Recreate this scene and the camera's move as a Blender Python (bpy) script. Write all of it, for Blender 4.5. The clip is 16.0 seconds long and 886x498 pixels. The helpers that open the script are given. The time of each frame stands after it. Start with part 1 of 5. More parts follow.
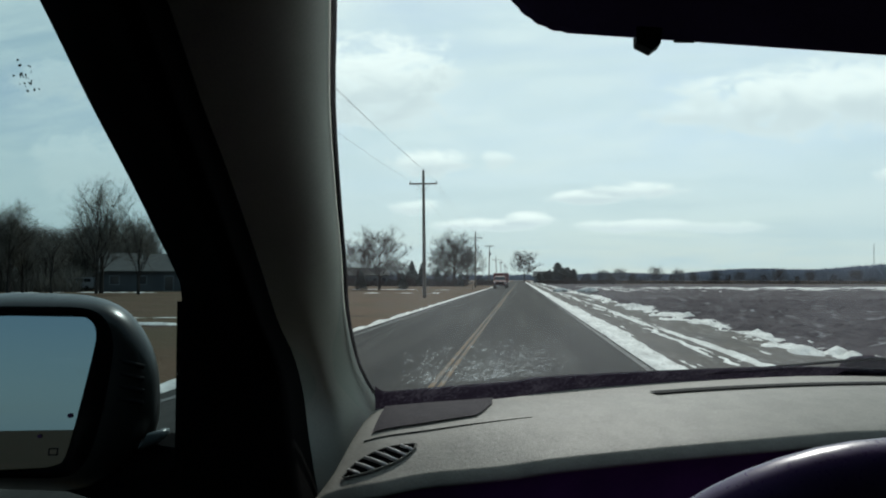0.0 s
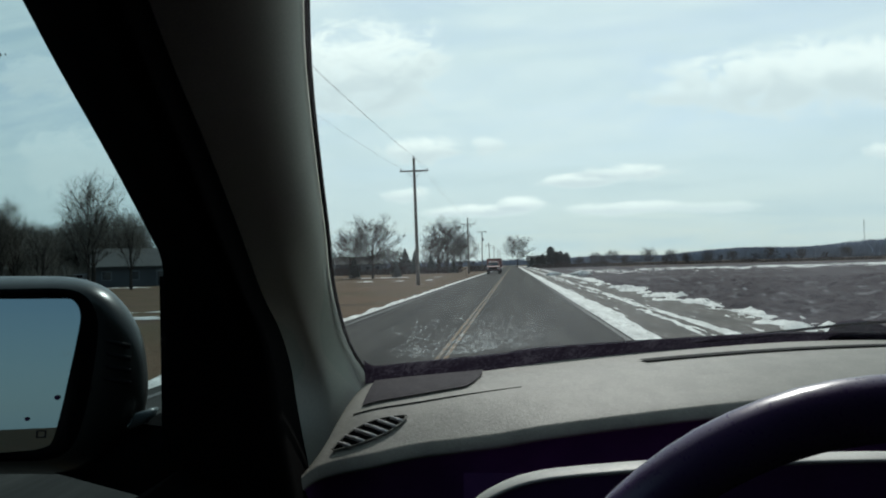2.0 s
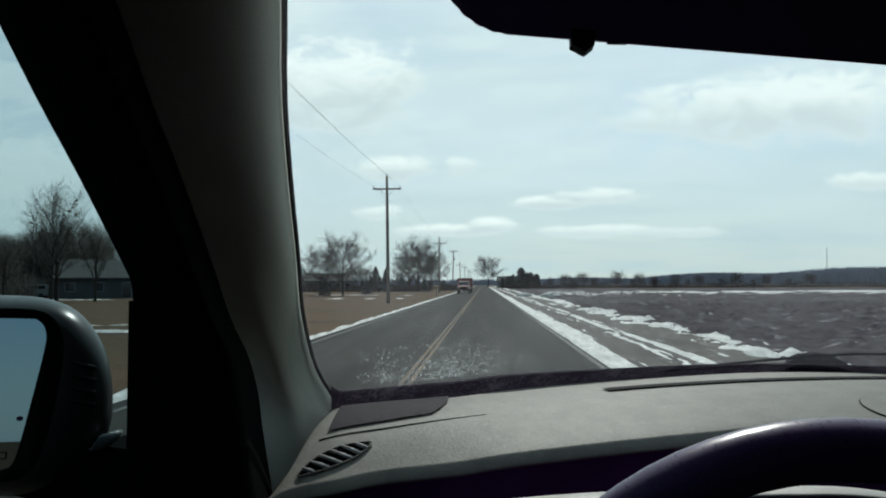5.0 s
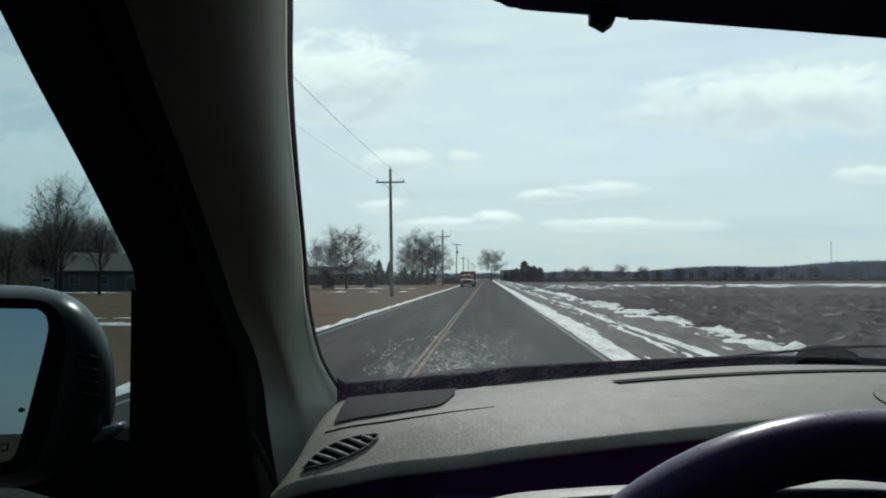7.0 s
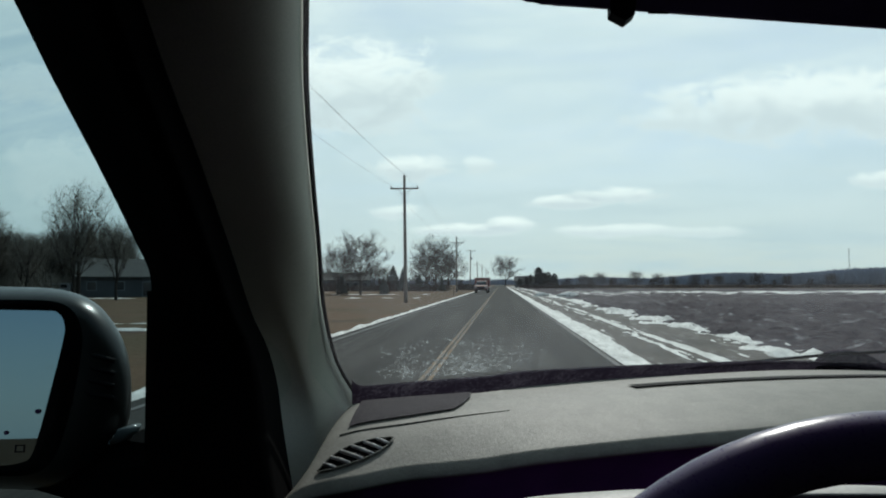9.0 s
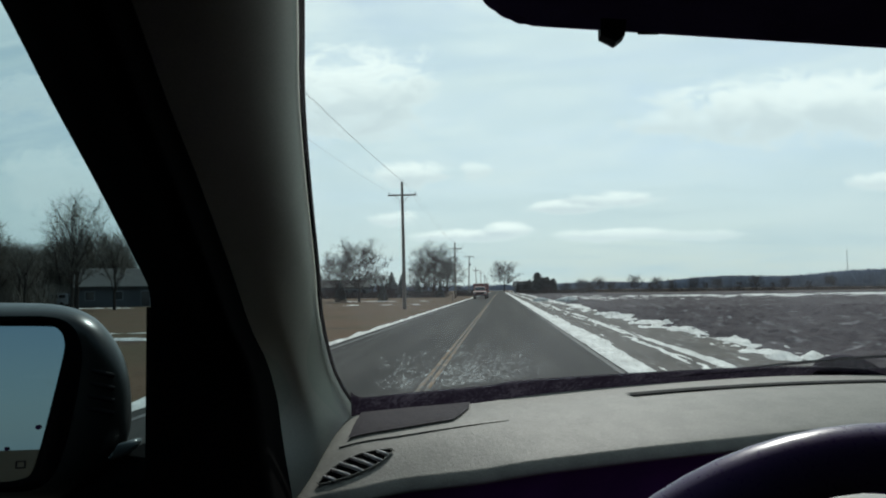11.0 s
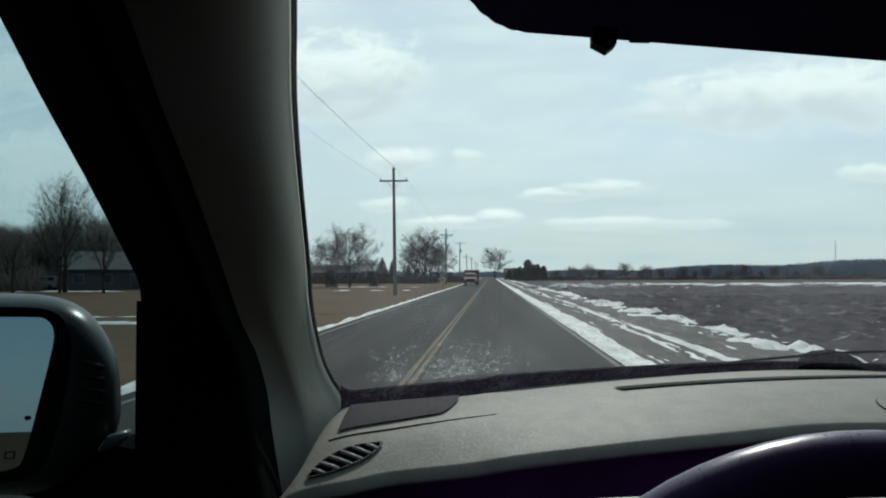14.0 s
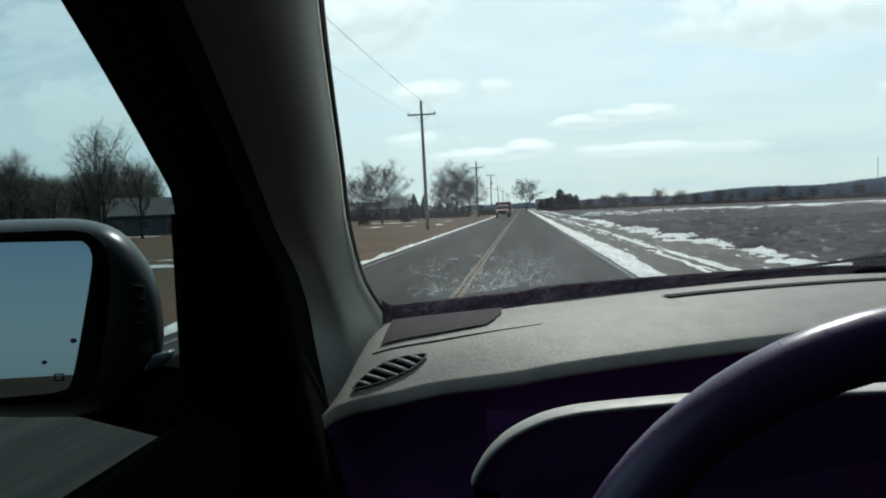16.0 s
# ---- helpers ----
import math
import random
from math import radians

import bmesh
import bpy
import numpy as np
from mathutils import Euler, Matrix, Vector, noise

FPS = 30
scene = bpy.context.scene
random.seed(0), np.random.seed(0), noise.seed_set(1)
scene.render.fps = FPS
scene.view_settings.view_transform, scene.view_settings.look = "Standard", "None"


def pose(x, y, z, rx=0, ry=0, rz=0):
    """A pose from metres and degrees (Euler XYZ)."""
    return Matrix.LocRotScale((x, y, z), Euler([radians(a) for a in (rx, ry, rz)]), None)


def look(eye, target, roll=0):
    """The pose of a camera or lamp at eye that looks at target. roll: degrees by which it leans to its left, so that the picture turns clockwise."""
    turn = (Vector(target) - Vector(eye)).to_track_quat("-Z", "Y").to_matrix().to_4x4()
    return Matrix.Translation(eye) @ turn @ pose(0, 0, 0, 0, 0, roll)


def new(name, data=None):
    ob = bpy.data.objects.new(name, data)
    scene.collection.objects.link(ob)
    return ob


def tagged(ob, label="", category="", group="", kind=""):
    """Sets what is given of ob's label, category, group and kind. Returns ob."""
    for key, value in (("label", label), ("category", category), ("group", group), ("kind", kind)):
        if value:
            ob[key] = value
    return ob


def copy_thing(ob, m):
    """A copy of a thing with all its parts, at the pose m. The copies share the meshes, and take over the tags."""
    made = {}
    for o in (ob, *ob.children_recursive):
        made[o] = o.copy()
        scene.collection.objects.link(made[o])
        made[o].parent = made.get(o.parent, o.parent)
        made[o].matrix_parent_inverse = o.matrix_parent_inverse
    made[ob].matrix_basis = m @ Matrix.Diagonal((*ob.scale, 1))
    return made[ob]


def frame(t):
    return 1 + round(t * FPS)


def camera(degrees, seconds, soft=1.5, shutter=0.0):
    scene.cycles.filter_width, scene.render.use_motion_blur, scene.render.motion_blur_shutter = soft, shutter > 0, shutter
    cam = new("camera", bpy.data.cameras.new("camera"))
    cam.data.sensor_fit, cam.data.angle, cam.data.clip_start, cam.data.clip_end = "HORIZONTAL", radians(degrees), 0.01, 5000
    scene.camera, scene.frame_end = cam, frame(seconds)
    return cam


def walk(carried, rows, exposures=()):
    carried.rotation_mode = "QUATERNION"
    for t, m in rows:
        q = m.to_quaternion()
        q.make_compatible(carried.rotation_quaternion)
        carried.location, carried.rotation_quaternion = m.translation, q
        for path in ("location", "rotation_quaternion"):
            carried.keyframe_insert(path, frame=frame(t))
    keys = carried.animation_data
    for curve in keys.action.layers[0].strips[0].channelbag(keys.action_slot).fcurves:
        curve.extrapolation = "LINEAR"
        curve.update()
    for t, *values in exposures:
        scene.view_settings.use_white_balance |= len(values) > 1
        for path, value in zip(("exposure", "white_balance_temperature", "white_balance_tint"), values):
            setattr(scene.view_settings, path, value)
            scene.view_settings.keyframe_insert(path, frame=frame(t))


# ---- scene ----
cam = camera(62.0, 16.0, soft=2.0)
PATH = [
    (0, (0.0003, -0.0673, 1.5250), (-0.2071, 1.9203, 1.6054), 0.05),
    (0.5, (0.0118, -0.0739, 1.5192), (-0.1533, 1.9174, 1.6070), -0.92),
    (1, (0.0089, -0.0616, 1.5098), (-0.1945, 1.9269, 1.5782), -0.86),
    (1.5, (0.0122, -0.0648, 1.5103), (-0.1680, 1.9259, 1.5780), -0.77),
    (2, (0.0094, -0.0606, 1.5035), (-0.1791, 1.9299, 1.5485), -1.50),
    (2.5, (0.0089, -0.0670, 1.5107), (-0.1459, 1.9261, 1.5729), -0.48),
    (3, (0.0010, -0.0525, 1.5042), (-0.1906, 1.9383, 1.5153), -0.50),
    (3.5, (-0.0064, -0.0492, 1.5148), (-0.2314, 1.9380, 1.5396), 0.75),
    (4, (0.0000, -0.0550, 1.5126), (-0.1711, 1.9374, 1.5464), 0.40),
    (4.5, (0.0126, -0.0787, 1.5160), (-0.0916, 1.9168, 1.5986), 0.16),
    (4.7, (0.0141, -0.0802, 1.5174), (-0.0916, 1.9147, 1.6118), -0.03),
    (6.8, (0.0100, -0.0637, 1.5088), (-0.1035, 1.9312, 1.5958), -0.67),
    (7, (0.0071, -0.0617, 1.5125), (-0.1120, 1.9333, 1.5891), -0.18),
    (7.5, (0.0065, -0.0559, 1.5084), (-0.1230, 1.9384, 1.5865), 0.14),
    (8, (0.0074, -0.0571, 1.5037), (-0.1266, 1.9359, 1.6046), -0.09),
    (8.5, (0.0075, -0.0561, 1.5110), (-0.1353, 1.9359, 1.6173), 0.22),
    (9, (0.0048, -0.0564, 1.5073), (-0.1518, 1.9352, 1.6010), -0.11),
    (9.2, (0.0177, -0.0606, 1.5182), (-0.1454, 1.9313, 1.5914), -0.23),
    (11.3, (0.0063, -0.0629, 1.5125), (-0.1468, 1.9280, 1.6249), -0.82),
    (11.5, (0.0067, -0.0563, 1.5071), (-0.1679, 1.9341, 1.5945), -1.02),
    (12, (0.0108, -0.0648, 1.5159), (-0.1391, 1.9263, 1.6293), -0.46),
    (12.5, (0.0110, -0.0626, 1.5137), (-0.1223, 1.9313, 1.5962), -0.81),
    (13, (0.0098, -0.0589, 1.5188), (-0.1547, 1.9329, 1.5937), -0.22),
    (13.5, (0.0122, -0.0709, 1.5273), (-0.1100, 1.9229, 1.6259), 0.20),
    (14, (0.0077, -0.0663, 1.5260), (-0.1204, 1.9283, 1.5986), -0.19),
    (14.5, (0.0062, -0.0495, 1.5116), (-0.1861, 1.9412, 1.5020), -1.18),
    (15, (0.0054, -0.0459, 1.5061), (-0.1697, 1.9455, 1.4455), -0.92),
    (15.5, (-0.0005, -0.0308, 1.4997), (-0.2091, 1.9562, 1.4099), -1.39),
    (16, (-0.0057, -0.0332, 1.4923), (-0.2237, 1.9521, 1.3877), -2.41),
]
walk(cam, [(t, look(eye, target, roll)) for t, eye, target, roll in PATH],
     exposures=[(0.0, 0.04, 6200, 5), (14.6, 0.0, 6200, 5), (16.0, 0.22, 6200, 5)])

# ---- world, sun, exposure ----
SUN_AZ, SUN_EL = 8.0, 42.0          # degrees right of straight ahead, degrees up
world = bpy.data.worlds.new("sky")
scene.world = world
world.use_nodes = True


class Graph:
    """Short hand for wiring shader nodes."""

    def __init__(self, tree):
        self.tree = tree
        tree.nodes.clear()

    def node(self, kind):
        return self.tree.nodes.new(kind)

    def put(self, socket, value):
        if hasattr(value, "is_output"):
            self.tree.links.new(value, socket)
        elif hasattr(value, "__len__") and len(value) == 3 and socket.type == "RGBA":
            socket.default_value = (*value, 1.0)
        else:
            socket.default_value = value

    def math(self, op, a, b=0.0, c=0.0, clamp=False):
        n = self.node("ShaderNodeMath")
        n.operation, n.use_clamp = op, clamp
        for s, v in zip(n.inputs, (a, b, c)):
            self.put(s, v)
        return n.outputs[0]

    def noise(self, vector, scale, detail=4.0, rough=0.55, distortion=0.0):
        n = self.node("ShaderNodeTexNoise")
        if vector is not None:
            self.put(n.inputs["Vector"], vector)
        self.put(n.inputs["Scale"], scale)
        self.put(n.inputs["Detail"], detail)
        self.put(n.inputs["Roughness"], rough)
        self.put(n.inputs["Distortion"], distortion)
        return n.outputs[0]

    def mix(self, fac, a, b, blend="MIX"):
        n = self.node("ShaderNodeMix")
        n.data_type, n.blend_type = "RGBA", blend
        self.put(n.inputs[0], fac)
        self.put(n.inputs[6], a)
        self.put(n.inputs[7], b)
        return n.outputs[2]

    def ramp(self, value, low, high):
        n = self.node("ShaderNodeMapRange")
        n.interpolation_type = "SMOOTHSTEP"
        self.put(n.inputs[0], value)
        self.put(n.inputs[1], low)
        self.put(n.inputs[2], high)
        return n.outputs[0]

    def scaled(self, vector, sx, sy, sz):
        n = self.node("ShaderNodeVectorMath")
        n.operation = "MULTIPLY"
        self.put(n.inputs[0], vector)
        n.inputs[1].default_value = (sx, sy, sz)
        return n.outputs[0]


def build_sky():
    g = Graph(world.node_tree)
    coord = g.node("ShaderNodeTexCoord").outputs["Generated"]
    sky = g.node("ShaderNodeTexSky")
    sky.sky_type, sky.sun_disc = "NISHITA", False
    sky.sun_elevation, sky.sun_rotation = radians(SUN_EL), radians(SUN_AZ)
    sky.air_density, sky.dust_density, sky.ozone_density = 1.0, 0.9, 1.6
    xyz = g.node("ShaderNodeSeparateXYZ")
    g.put(xyz.inputs[0], coord)
    x, y, z = xyz.outputs
    # a flat cloud layer seen in perspective
    lift = g.math("ADD", g.math("MAXIMUM", z, 0.0), 0.10)
    layer = g.node("ShaderNodeCombineXYZ")
    g.put(layer.inputs[0], g.math("DIVIDE", x, lift))
    g.put(layer.inputs[1], g.math("DIVIDE", y, lift))
    thin = g.ramp(g.noise(layer.outputs[0], 0.55, 7.0, 0.62, 0.5), 0.38, 0.66)
    streak = g.ramp(g.noise(g.scaled(layer.outputs[0], 0.25, 0.9, 1.0), 1.1, 5.0, 0.6, 0.6), 0.42, 0.75)
    # single brighter heaps and lenses of cloud: across, up, half width, half height, strength
    ahead = g.math("MAXIMUM", y, 0.02)
    u, v = g.math("DIVIDE", x, ahead), g.math("DIVIDE", z, ahead)
    view = g.node("ShaderNodeCombineXYZ")
    g.put(view.inputs[0], u)
    g.put(view.inputs[1], v)
    rough_edge = g.math("SUBTRACT", g.noise(g.scaled(view.outputs[0], 1.0, 1.8, 1.0), 16.0, 9.0, 0.66, 0.5), 0.5)
    heaps = under = None
    for cu, cv, wu, wv, power in ((-0.21, 0.275, 0.12, 0.065, 0.95), (-0.12, 0.159, 0.055, 0.019, 0.9),
                                  (-0.03, 0.162, 0.022, 0.012, 0.6), (0.155, 0.119, 0.055, 0.0125, 1.0), (0.085, 0.109, 0.055, 0.009, 0.9),
                                  (-0.045, 0.073, 0.085, 0.009, 0.9), (0.012, 0.079, 0.036, 0.012, 1.0), (0.15, 0.070, 0.075, 0.009, 0.7),
                                  (0.41, 0.235, 0.19, 0.045, 0.9), (0.28, 0.222, 0.10, 0.022, 0.7), (0.50, 0.134, 0.045, 0.012, 0.7), (0.27, 0.068, 0.06, 0.008, 0.4),
                                  (-0.62, 0.17, 0.09, 0.045, 0.45), (-0.66, 0.29, 0.07, 0.03, 0.4), (-0.144, 0.098, 0.033, 0.011, 0.7)):
        du = g.math("POWER", g.math("ABSOLUTE", g.math("DIVIDE", g.math("SUBTRACT", u, cu), wu)), 2.0)
        dv = g.math("POWER", g.math("ABSOLUTE", g.math("DIVIDE", g.math("SUBTRACT", v, cv), wv)), 2.0)
        body = g.math("ADD", g.math("SUBTRACT", 1.0, g.math("ADD", du, dv)), g.math("MULTIPLY", rough_edge, 4.2))
        one = g.math("MULTIPLY", g.ramp(body, -0.45, 0.75), power)
        below = g.math("MULTIPLY", one, g.ramp(g.math("ADD", g.math("DIVIDE", g.math("SUBTRACT", cv, v), wv), g.math("MULTIPLY", rough_edge, 1.6)), -0.55, 0.5))
        under = below if under is None else g.math("MAXIMUM", under, below)
        heaps = one if heaps is None else g.math("MAXIMUM", heaps, one)
    heaps = g.math("MULTIPLY", heaps, g.math("GREATER_THAN", y, 0.02))
    veil = g.math("ADD", g.math("ADD", 0.25, g.math("MULTIPLY", thin, 0.50)), g.math("MULTIPLY", streak, 0.50), clamp=True)
    # thin high haze whitens the side of the sky where the sun is
    toward = g.node("ShaderNodeVectorMath")
    toward.operation = "DOT_PRODUCT"
    g.put(toward.inputs[0], coord)
    toward.inputs[1].default_value = (math.sin(radians(SUN_AZ)) * math.cos(radians(SUN_EL)), math.cos(radians(SUN_AZ)) * math.cos(radians(SUN_EL)), math.sin(radians(SUN_EL)))
    glare = g.ramp(toward.outputs["Value"], 0.35, 1.0)
    veil = g.math("MULTIPLY", veil, g.math("ADD", 0.35, g.math("MULTIPLY", g.ramp(toward.outputs["Value"], -0.7, 0.55), 0.65)))
    base = g.mix(veil, sky.outputs[0], (5.4, 6.8, 7.3))
    base = g.mix(g.math("MULTIPLY", glare, 0.40), base, (8.2, 9.5, 9.6))
    soft = g.ramp(g.noise(g.scaled(view.outputs[0], 1.0, 3.0, 1.0), 2.6, 7.0, 0.55, 0.7), 0.36, 0.66)
    fine = g.ramp(g.noise(g.scaled(view.outputs[0], 1.0, 4.5, 1.0), 7.0, 7.0, 0.6, 0.5), 0.40, 0.75)
    front = g.math("GREATER_THAN", y, 0.02)
    base = g.mix(g.math("MULTIPLY", g.math("ADD", g.math("MULTIPLY", soft, 0.62), g.math("MULTIPLY", fine, 0.34)), front), base, (8.7, 9.6, 9.5))
    low_haze = g.math("MULTIPLY", g.ramp(z, 0.24, 0.0), 0.68)
    base = g.mix(low_haze, base, (5.9, 7.0, 7.15))
    whole = g.mix(heaps, base, (10.3, 10.9, 10.5))
    whole = g.mix(g.math("MULTIPLY", g.math("MULTIPLY", under, front), 0.80), whole, (6.3, 7.2, 7.5))
    back = g.node("ShaderNodeBackground")
    g.put(back.inputs[0], whole)
    g.put(back.inputs[1], 0.092)
    out = g.node("ShaderNodeOutputWorld")
    g.put(out.inputs[0], back.outputs[0])


build_sky()
sun = new("sun", bpy.data.lights.new("sun", "SUN"))
sun.data.energy, sun.data.angle, sun.data.color = 2.7, radians(0.6), (1.0, 0.95, 0.88)
_a, _e = radians(SUN_AZ), radians(SUN_EL)
sun.matrix_world = look((math.sin(_a) * math.cos(_e) * 60, math.cos(_a) * math.cos(_e) * 60, math.sin(_e) * 60), (0, 0, 0))


# ---- materials ----
def surface(name, colour, rough=0.7, metal=0.0, second=None, scale=8.0, grain=60.0, bump=0.2, depth=0.01, spots=None,
            spot_scale=3.0, spot_range=(0.55, 0.7), specular=0.5, vary=0.0, stretch=(1, 1, 1)):
    """A surface with a large and a small variation, fine relief and, if wanted, spots of another colour."""
    m = bpy.data.materials.new(name)
    m.use_nodes = True
    g = Graph(m.node_tree)
    at = g.node("ShaderNodeTexCoord").outputs["Object"]
    if stretch != (1, 1, 1):
        at = g.scaled(at, *stretch)
    second = second or tuple(c * 0.72 for c in colour)
    large, small = g.noise(at, scale, 5.0, 0.6), g.noise(at, grain, 4.0, 0.6)
    col = g.mix(g.ramp(large, 0.35, 0.68), colour, second)
    col = g.mix(g.math("MULTIPLY", g.ramp(small, 0.3, 0.75), 0.35), col, tuple(c * 0.6 for c in colour))
    if vary:
        rnd = g.node("ShaderNodeObjectInfo").outputs["Random"]
        col = g.mix(g.math("MULTIPLY", rnd, vary), col, tuple(c * 0.45 for c in colour))
    r = rough
    if spots:
        where = g.ramp(g.noise(at, spot_scale, 7.0, 0.65, 0.3), *spot_range)
        col = g.mix(where, col, spots)
    shader = g.node("ShaderNodeBsdfPrincipled")
    g.put(shader.inputs["Base Color"], col)
    g.put(shader.inputs["Roughness"], g.math("ADD", r, g.math("MULTIPLY", g.math("SUBTRACT", small, 0.5), 0.25), clamp=True))
    g.put(shader.inputs["Metallic"], metal)
    g.put(shader.inputs["Specular IOR Level"], specular)
    if bump:
        b = g.node("ShaderNodeBump")
        g.put(b.inputs["Strength"], bump)
        g.put(b.inputs["Distance"], depth)
        g.put(b.inputs["Height"], g.math("ADD", small, g.math("MULTIPLY", large, 0.6)))
        g.put(shader.inputs["Normal"], b.outputs[0])
    out = g.node("ShaderNodeOutputMaterial")
    g.put(out.inputs[0], shader.outputs[0])
    return m


DASH = surface("dash_vinyl", (0.172, 0.167, 0.144), 0.60, scale=22, grain=260, bump=0.35, depth=0.0016, second=(0.136, 0.132, 0.115), spots=(0.200, 0.196, 0.175), spot_scale=90, spot_range=(0.58, 0.80), specular=0.22)
# dark vinyl with the lens flare's purple veil in its base colour
DASH_DARK = surface("flare_tinted_dark_vinyl", (0.060, 0.026, 0.080), 0.9, grain=420, bump=0.3, depth=0.001, specular=0.05)
GRILLE = surface("speaker_mesh", (0.018, 0.014, 0.021), 0.75, grain=500, bump=0.6, depth=0.001, spots=(0.030, 0.026, 0.034), spot_scale=160, specular=0.12)
TRIM = surface("pillar_fabric", (0.56, 0.55, 0.45), 0.85, scale=5, grain=500, bump=0.2, depth=0.0008, second=(0.49, 0.48, 0.395), specular=0.2)
RUBBER = surface("black_rubber", (0.010, 0.010, 0.011), 0.85, grain=200, bump=0.2, depth=0.001, specular=0.1)
BLACK = surface("black_plastic", (0.010, 0.010, 0.011), 0.7, grain=260, bump=0.3, depth=0.001, specular=0.06)
# wheel and visor: purple of the lens flare mixed into their dark base
LEATHER = surface("flare_tinted_leather", (0.075, 0.042, 0.118), 0.30, specular=0.4, grain=330, bump=0.04, depth=0.0004)
FABRIC = surface("flare_tinted_visor_fabric", (0.150, 0.085, 0.205), 0.9, grain=400, bump=0.3, depth=0.001, specular=0.15)
HEADLINER = surface("headliner_cloth", (0.045, 0.048, 0.042), 0.95, grain=300, bump=0.2, depth=0.001, specular=0.1)
PAINT = surface("car_paint", (0.012, 0.013, 0.014), 0.42, scale=3, grain=30, bump=0.0, specular=0.22)
ASPHALT = surface("asphalt", (0.014, 0.0136, 0.0125), 0.92, scale=1.25, grain=30, bump=0.35, depth=0.01, second=(0.034, 0.0325, 0.029),
                  spots=(0.046, 0.044, 0.040), spot_scale=1.1, spot_range=(0.52, 0.74), stretch=(1, 0.045, 1), specular=0.10)
YELLOW = surface("yellow_road_paint", (0.138, 0.068, 0.010), 0.9, scale=1.5, grain=30, spots=(0.030, 0.027, 0.022), spot_scale=4, spot_range=(0.38, 0.62), stretch=(1, 0.4, 1))
WHITE = surface("white_road_paint", (0.14, 0.14, 0.137), 0.85, scale=1.2, grain=30, spots=(0.05, 0.047, 0.047), spot_scale=3, spot_range=(0.34, 0.52))
SNOW = surface("snow", (0.66, 0.65, 0.62), 0.8, scale=1.6, grain=9, bump=0.9, depth=0.05, second=(0.42, 0.41, 0.39),
               spots=(0.28, 0.265, 0.245), spot_scale=5.0, spot_range=(0.52, 0.72), stretch=(1.6, 0.5, 1))
GRASS = surface("dry_grass_ground", (0.092, 0.054, 0.031), 0.95, scale=0.12, grain=5, bump=1.0, depth=0.09, second=(0.062, 0.046, 0.023),
                spots=(0.044, 0.028, 0.021), spot_scale=0.35, specular=0.1)
SOIL = surface("ploughed_soil", (0.040, 0.032, 0.037), 0.95, scale=0.25, grain=5, bump=1.0, depth=0.10, second=(0.057, 0.047, 0.052),
               spots=(0.30, 0.29, 0.30), spot_scale=1.0, spot_range=(0.57, 0.72), specular=0.1, stretch=(1, 0.6, 1))
MUD = surface("muddy_shoulder", (0.080, 0.069, 0.060), 0.9, scale=0.9, grain=14, bump=0.8, depth=0.03, second=(0.050, 0.044, 0.040), spots=(0.22, 0.21, 0.20), spot_scale=2.4, spot_range=(0.54, 0.72), stretch=(1.6, 0.35, 1), specular=0.2)
BARK = surface("bare_bark", (0.052, 0.045, 0.040), 0.9, scale=2, grain=18, bump=0.5, depth=0.02, vary=0.5, specular=0.1)
TWIG = surface("bare_twigs", (0.068, 0.056, 0.050), 0.9, scale=1, grain=8, bump=0.0, vary=0.5, specular=0.1)
# twigs paled in the base colour for haze over the woods
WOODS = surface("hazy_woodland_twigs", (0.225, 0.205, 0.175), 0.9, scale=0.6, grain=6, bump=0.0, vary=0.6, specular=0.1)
# needle green lifted and blued to imitate distance haze
NEEDLE = surface("hazed_evergreen_needles", (0.070, 0.088, 0.080), 0.85, scale=2, grain=14, bump=0.0, vary=0.5, specular=0.15)
POLE = surface("weathered_pole_wood", (0.17, 0.145, 0.12), 0.85, scale=3, grain=30, bump=0.4, depth=0.01, stretch=(6, 6, 0.6))
CERAMIC = surface("grey_porcelain", (0.30, 0.30, 0.31), 0.3, bump=0.0)
WIRE = surface("dull_cable", (0.05, 0.05, 0.052), 0.6, bump=0.0)
# far crowns: blue-grey air haze is put into this colour
FAR_TWIG = surface("haze_blue_bare_crowns", (0.25, 0.28, 0.34), 0.95, scale=0.02, grain=0.3, bump=0.0, specular=0.0)
ROOF = surface("roof_shingles", (0.055, 0.058, 0.056), 0.9, scale=0.8, grain=9, bump=0.5, depth=0.02)
SIDING = surface("house_siding", (0.17, 0.18, 0.19), 0.7, scale=0.6, grain=12, bump=0.2)
BARN = surface("green_steel", (0.06, 0.13, 0.115), 0.5, scale=0.5, grain=6, bump=0.1)
DARK_SIDING = surface("dark_house_siding", (0.055, 0.062, 0.068), 0.75, scale=0.6, grain=12, bump=0.2)
MIRROR_SHELL = surface("black_mirror_paint", (0.012, 0.012, 0.011), 0.32, scale=6, grain=40, bump=0.0, specular=0.28)
LENS = surface("clear_lamp_lens", (0.10, 0.11, 0.11), 0.22, scale=8, grain=90, bump=0.1, depth=0.002)
# slats: lighter base than the pad stands for the sun on them
VENT = surface("sunlit_vent_plastic", (0.46, 0.44, 0.43), 0.5, scale=20, grain=300, bump=0.1, depth=0.0005)
# hood lip: dash vinyl lightened as if sunlit
HOOD = surface("sunlit_hood_vinyl", (0.30, 0.295, 0.27), 0.55, scale=20, grain=260, bump=0.2, depth=0.001)
# black parts coloured far darker than plastic, as in deep shade
SHADE_BLACK = surface("matt_shade_black", (0.0025, 0.0024, 0.0025), 0.95, grain=260, bump=0.2, depth=0.001, specular=0.015)
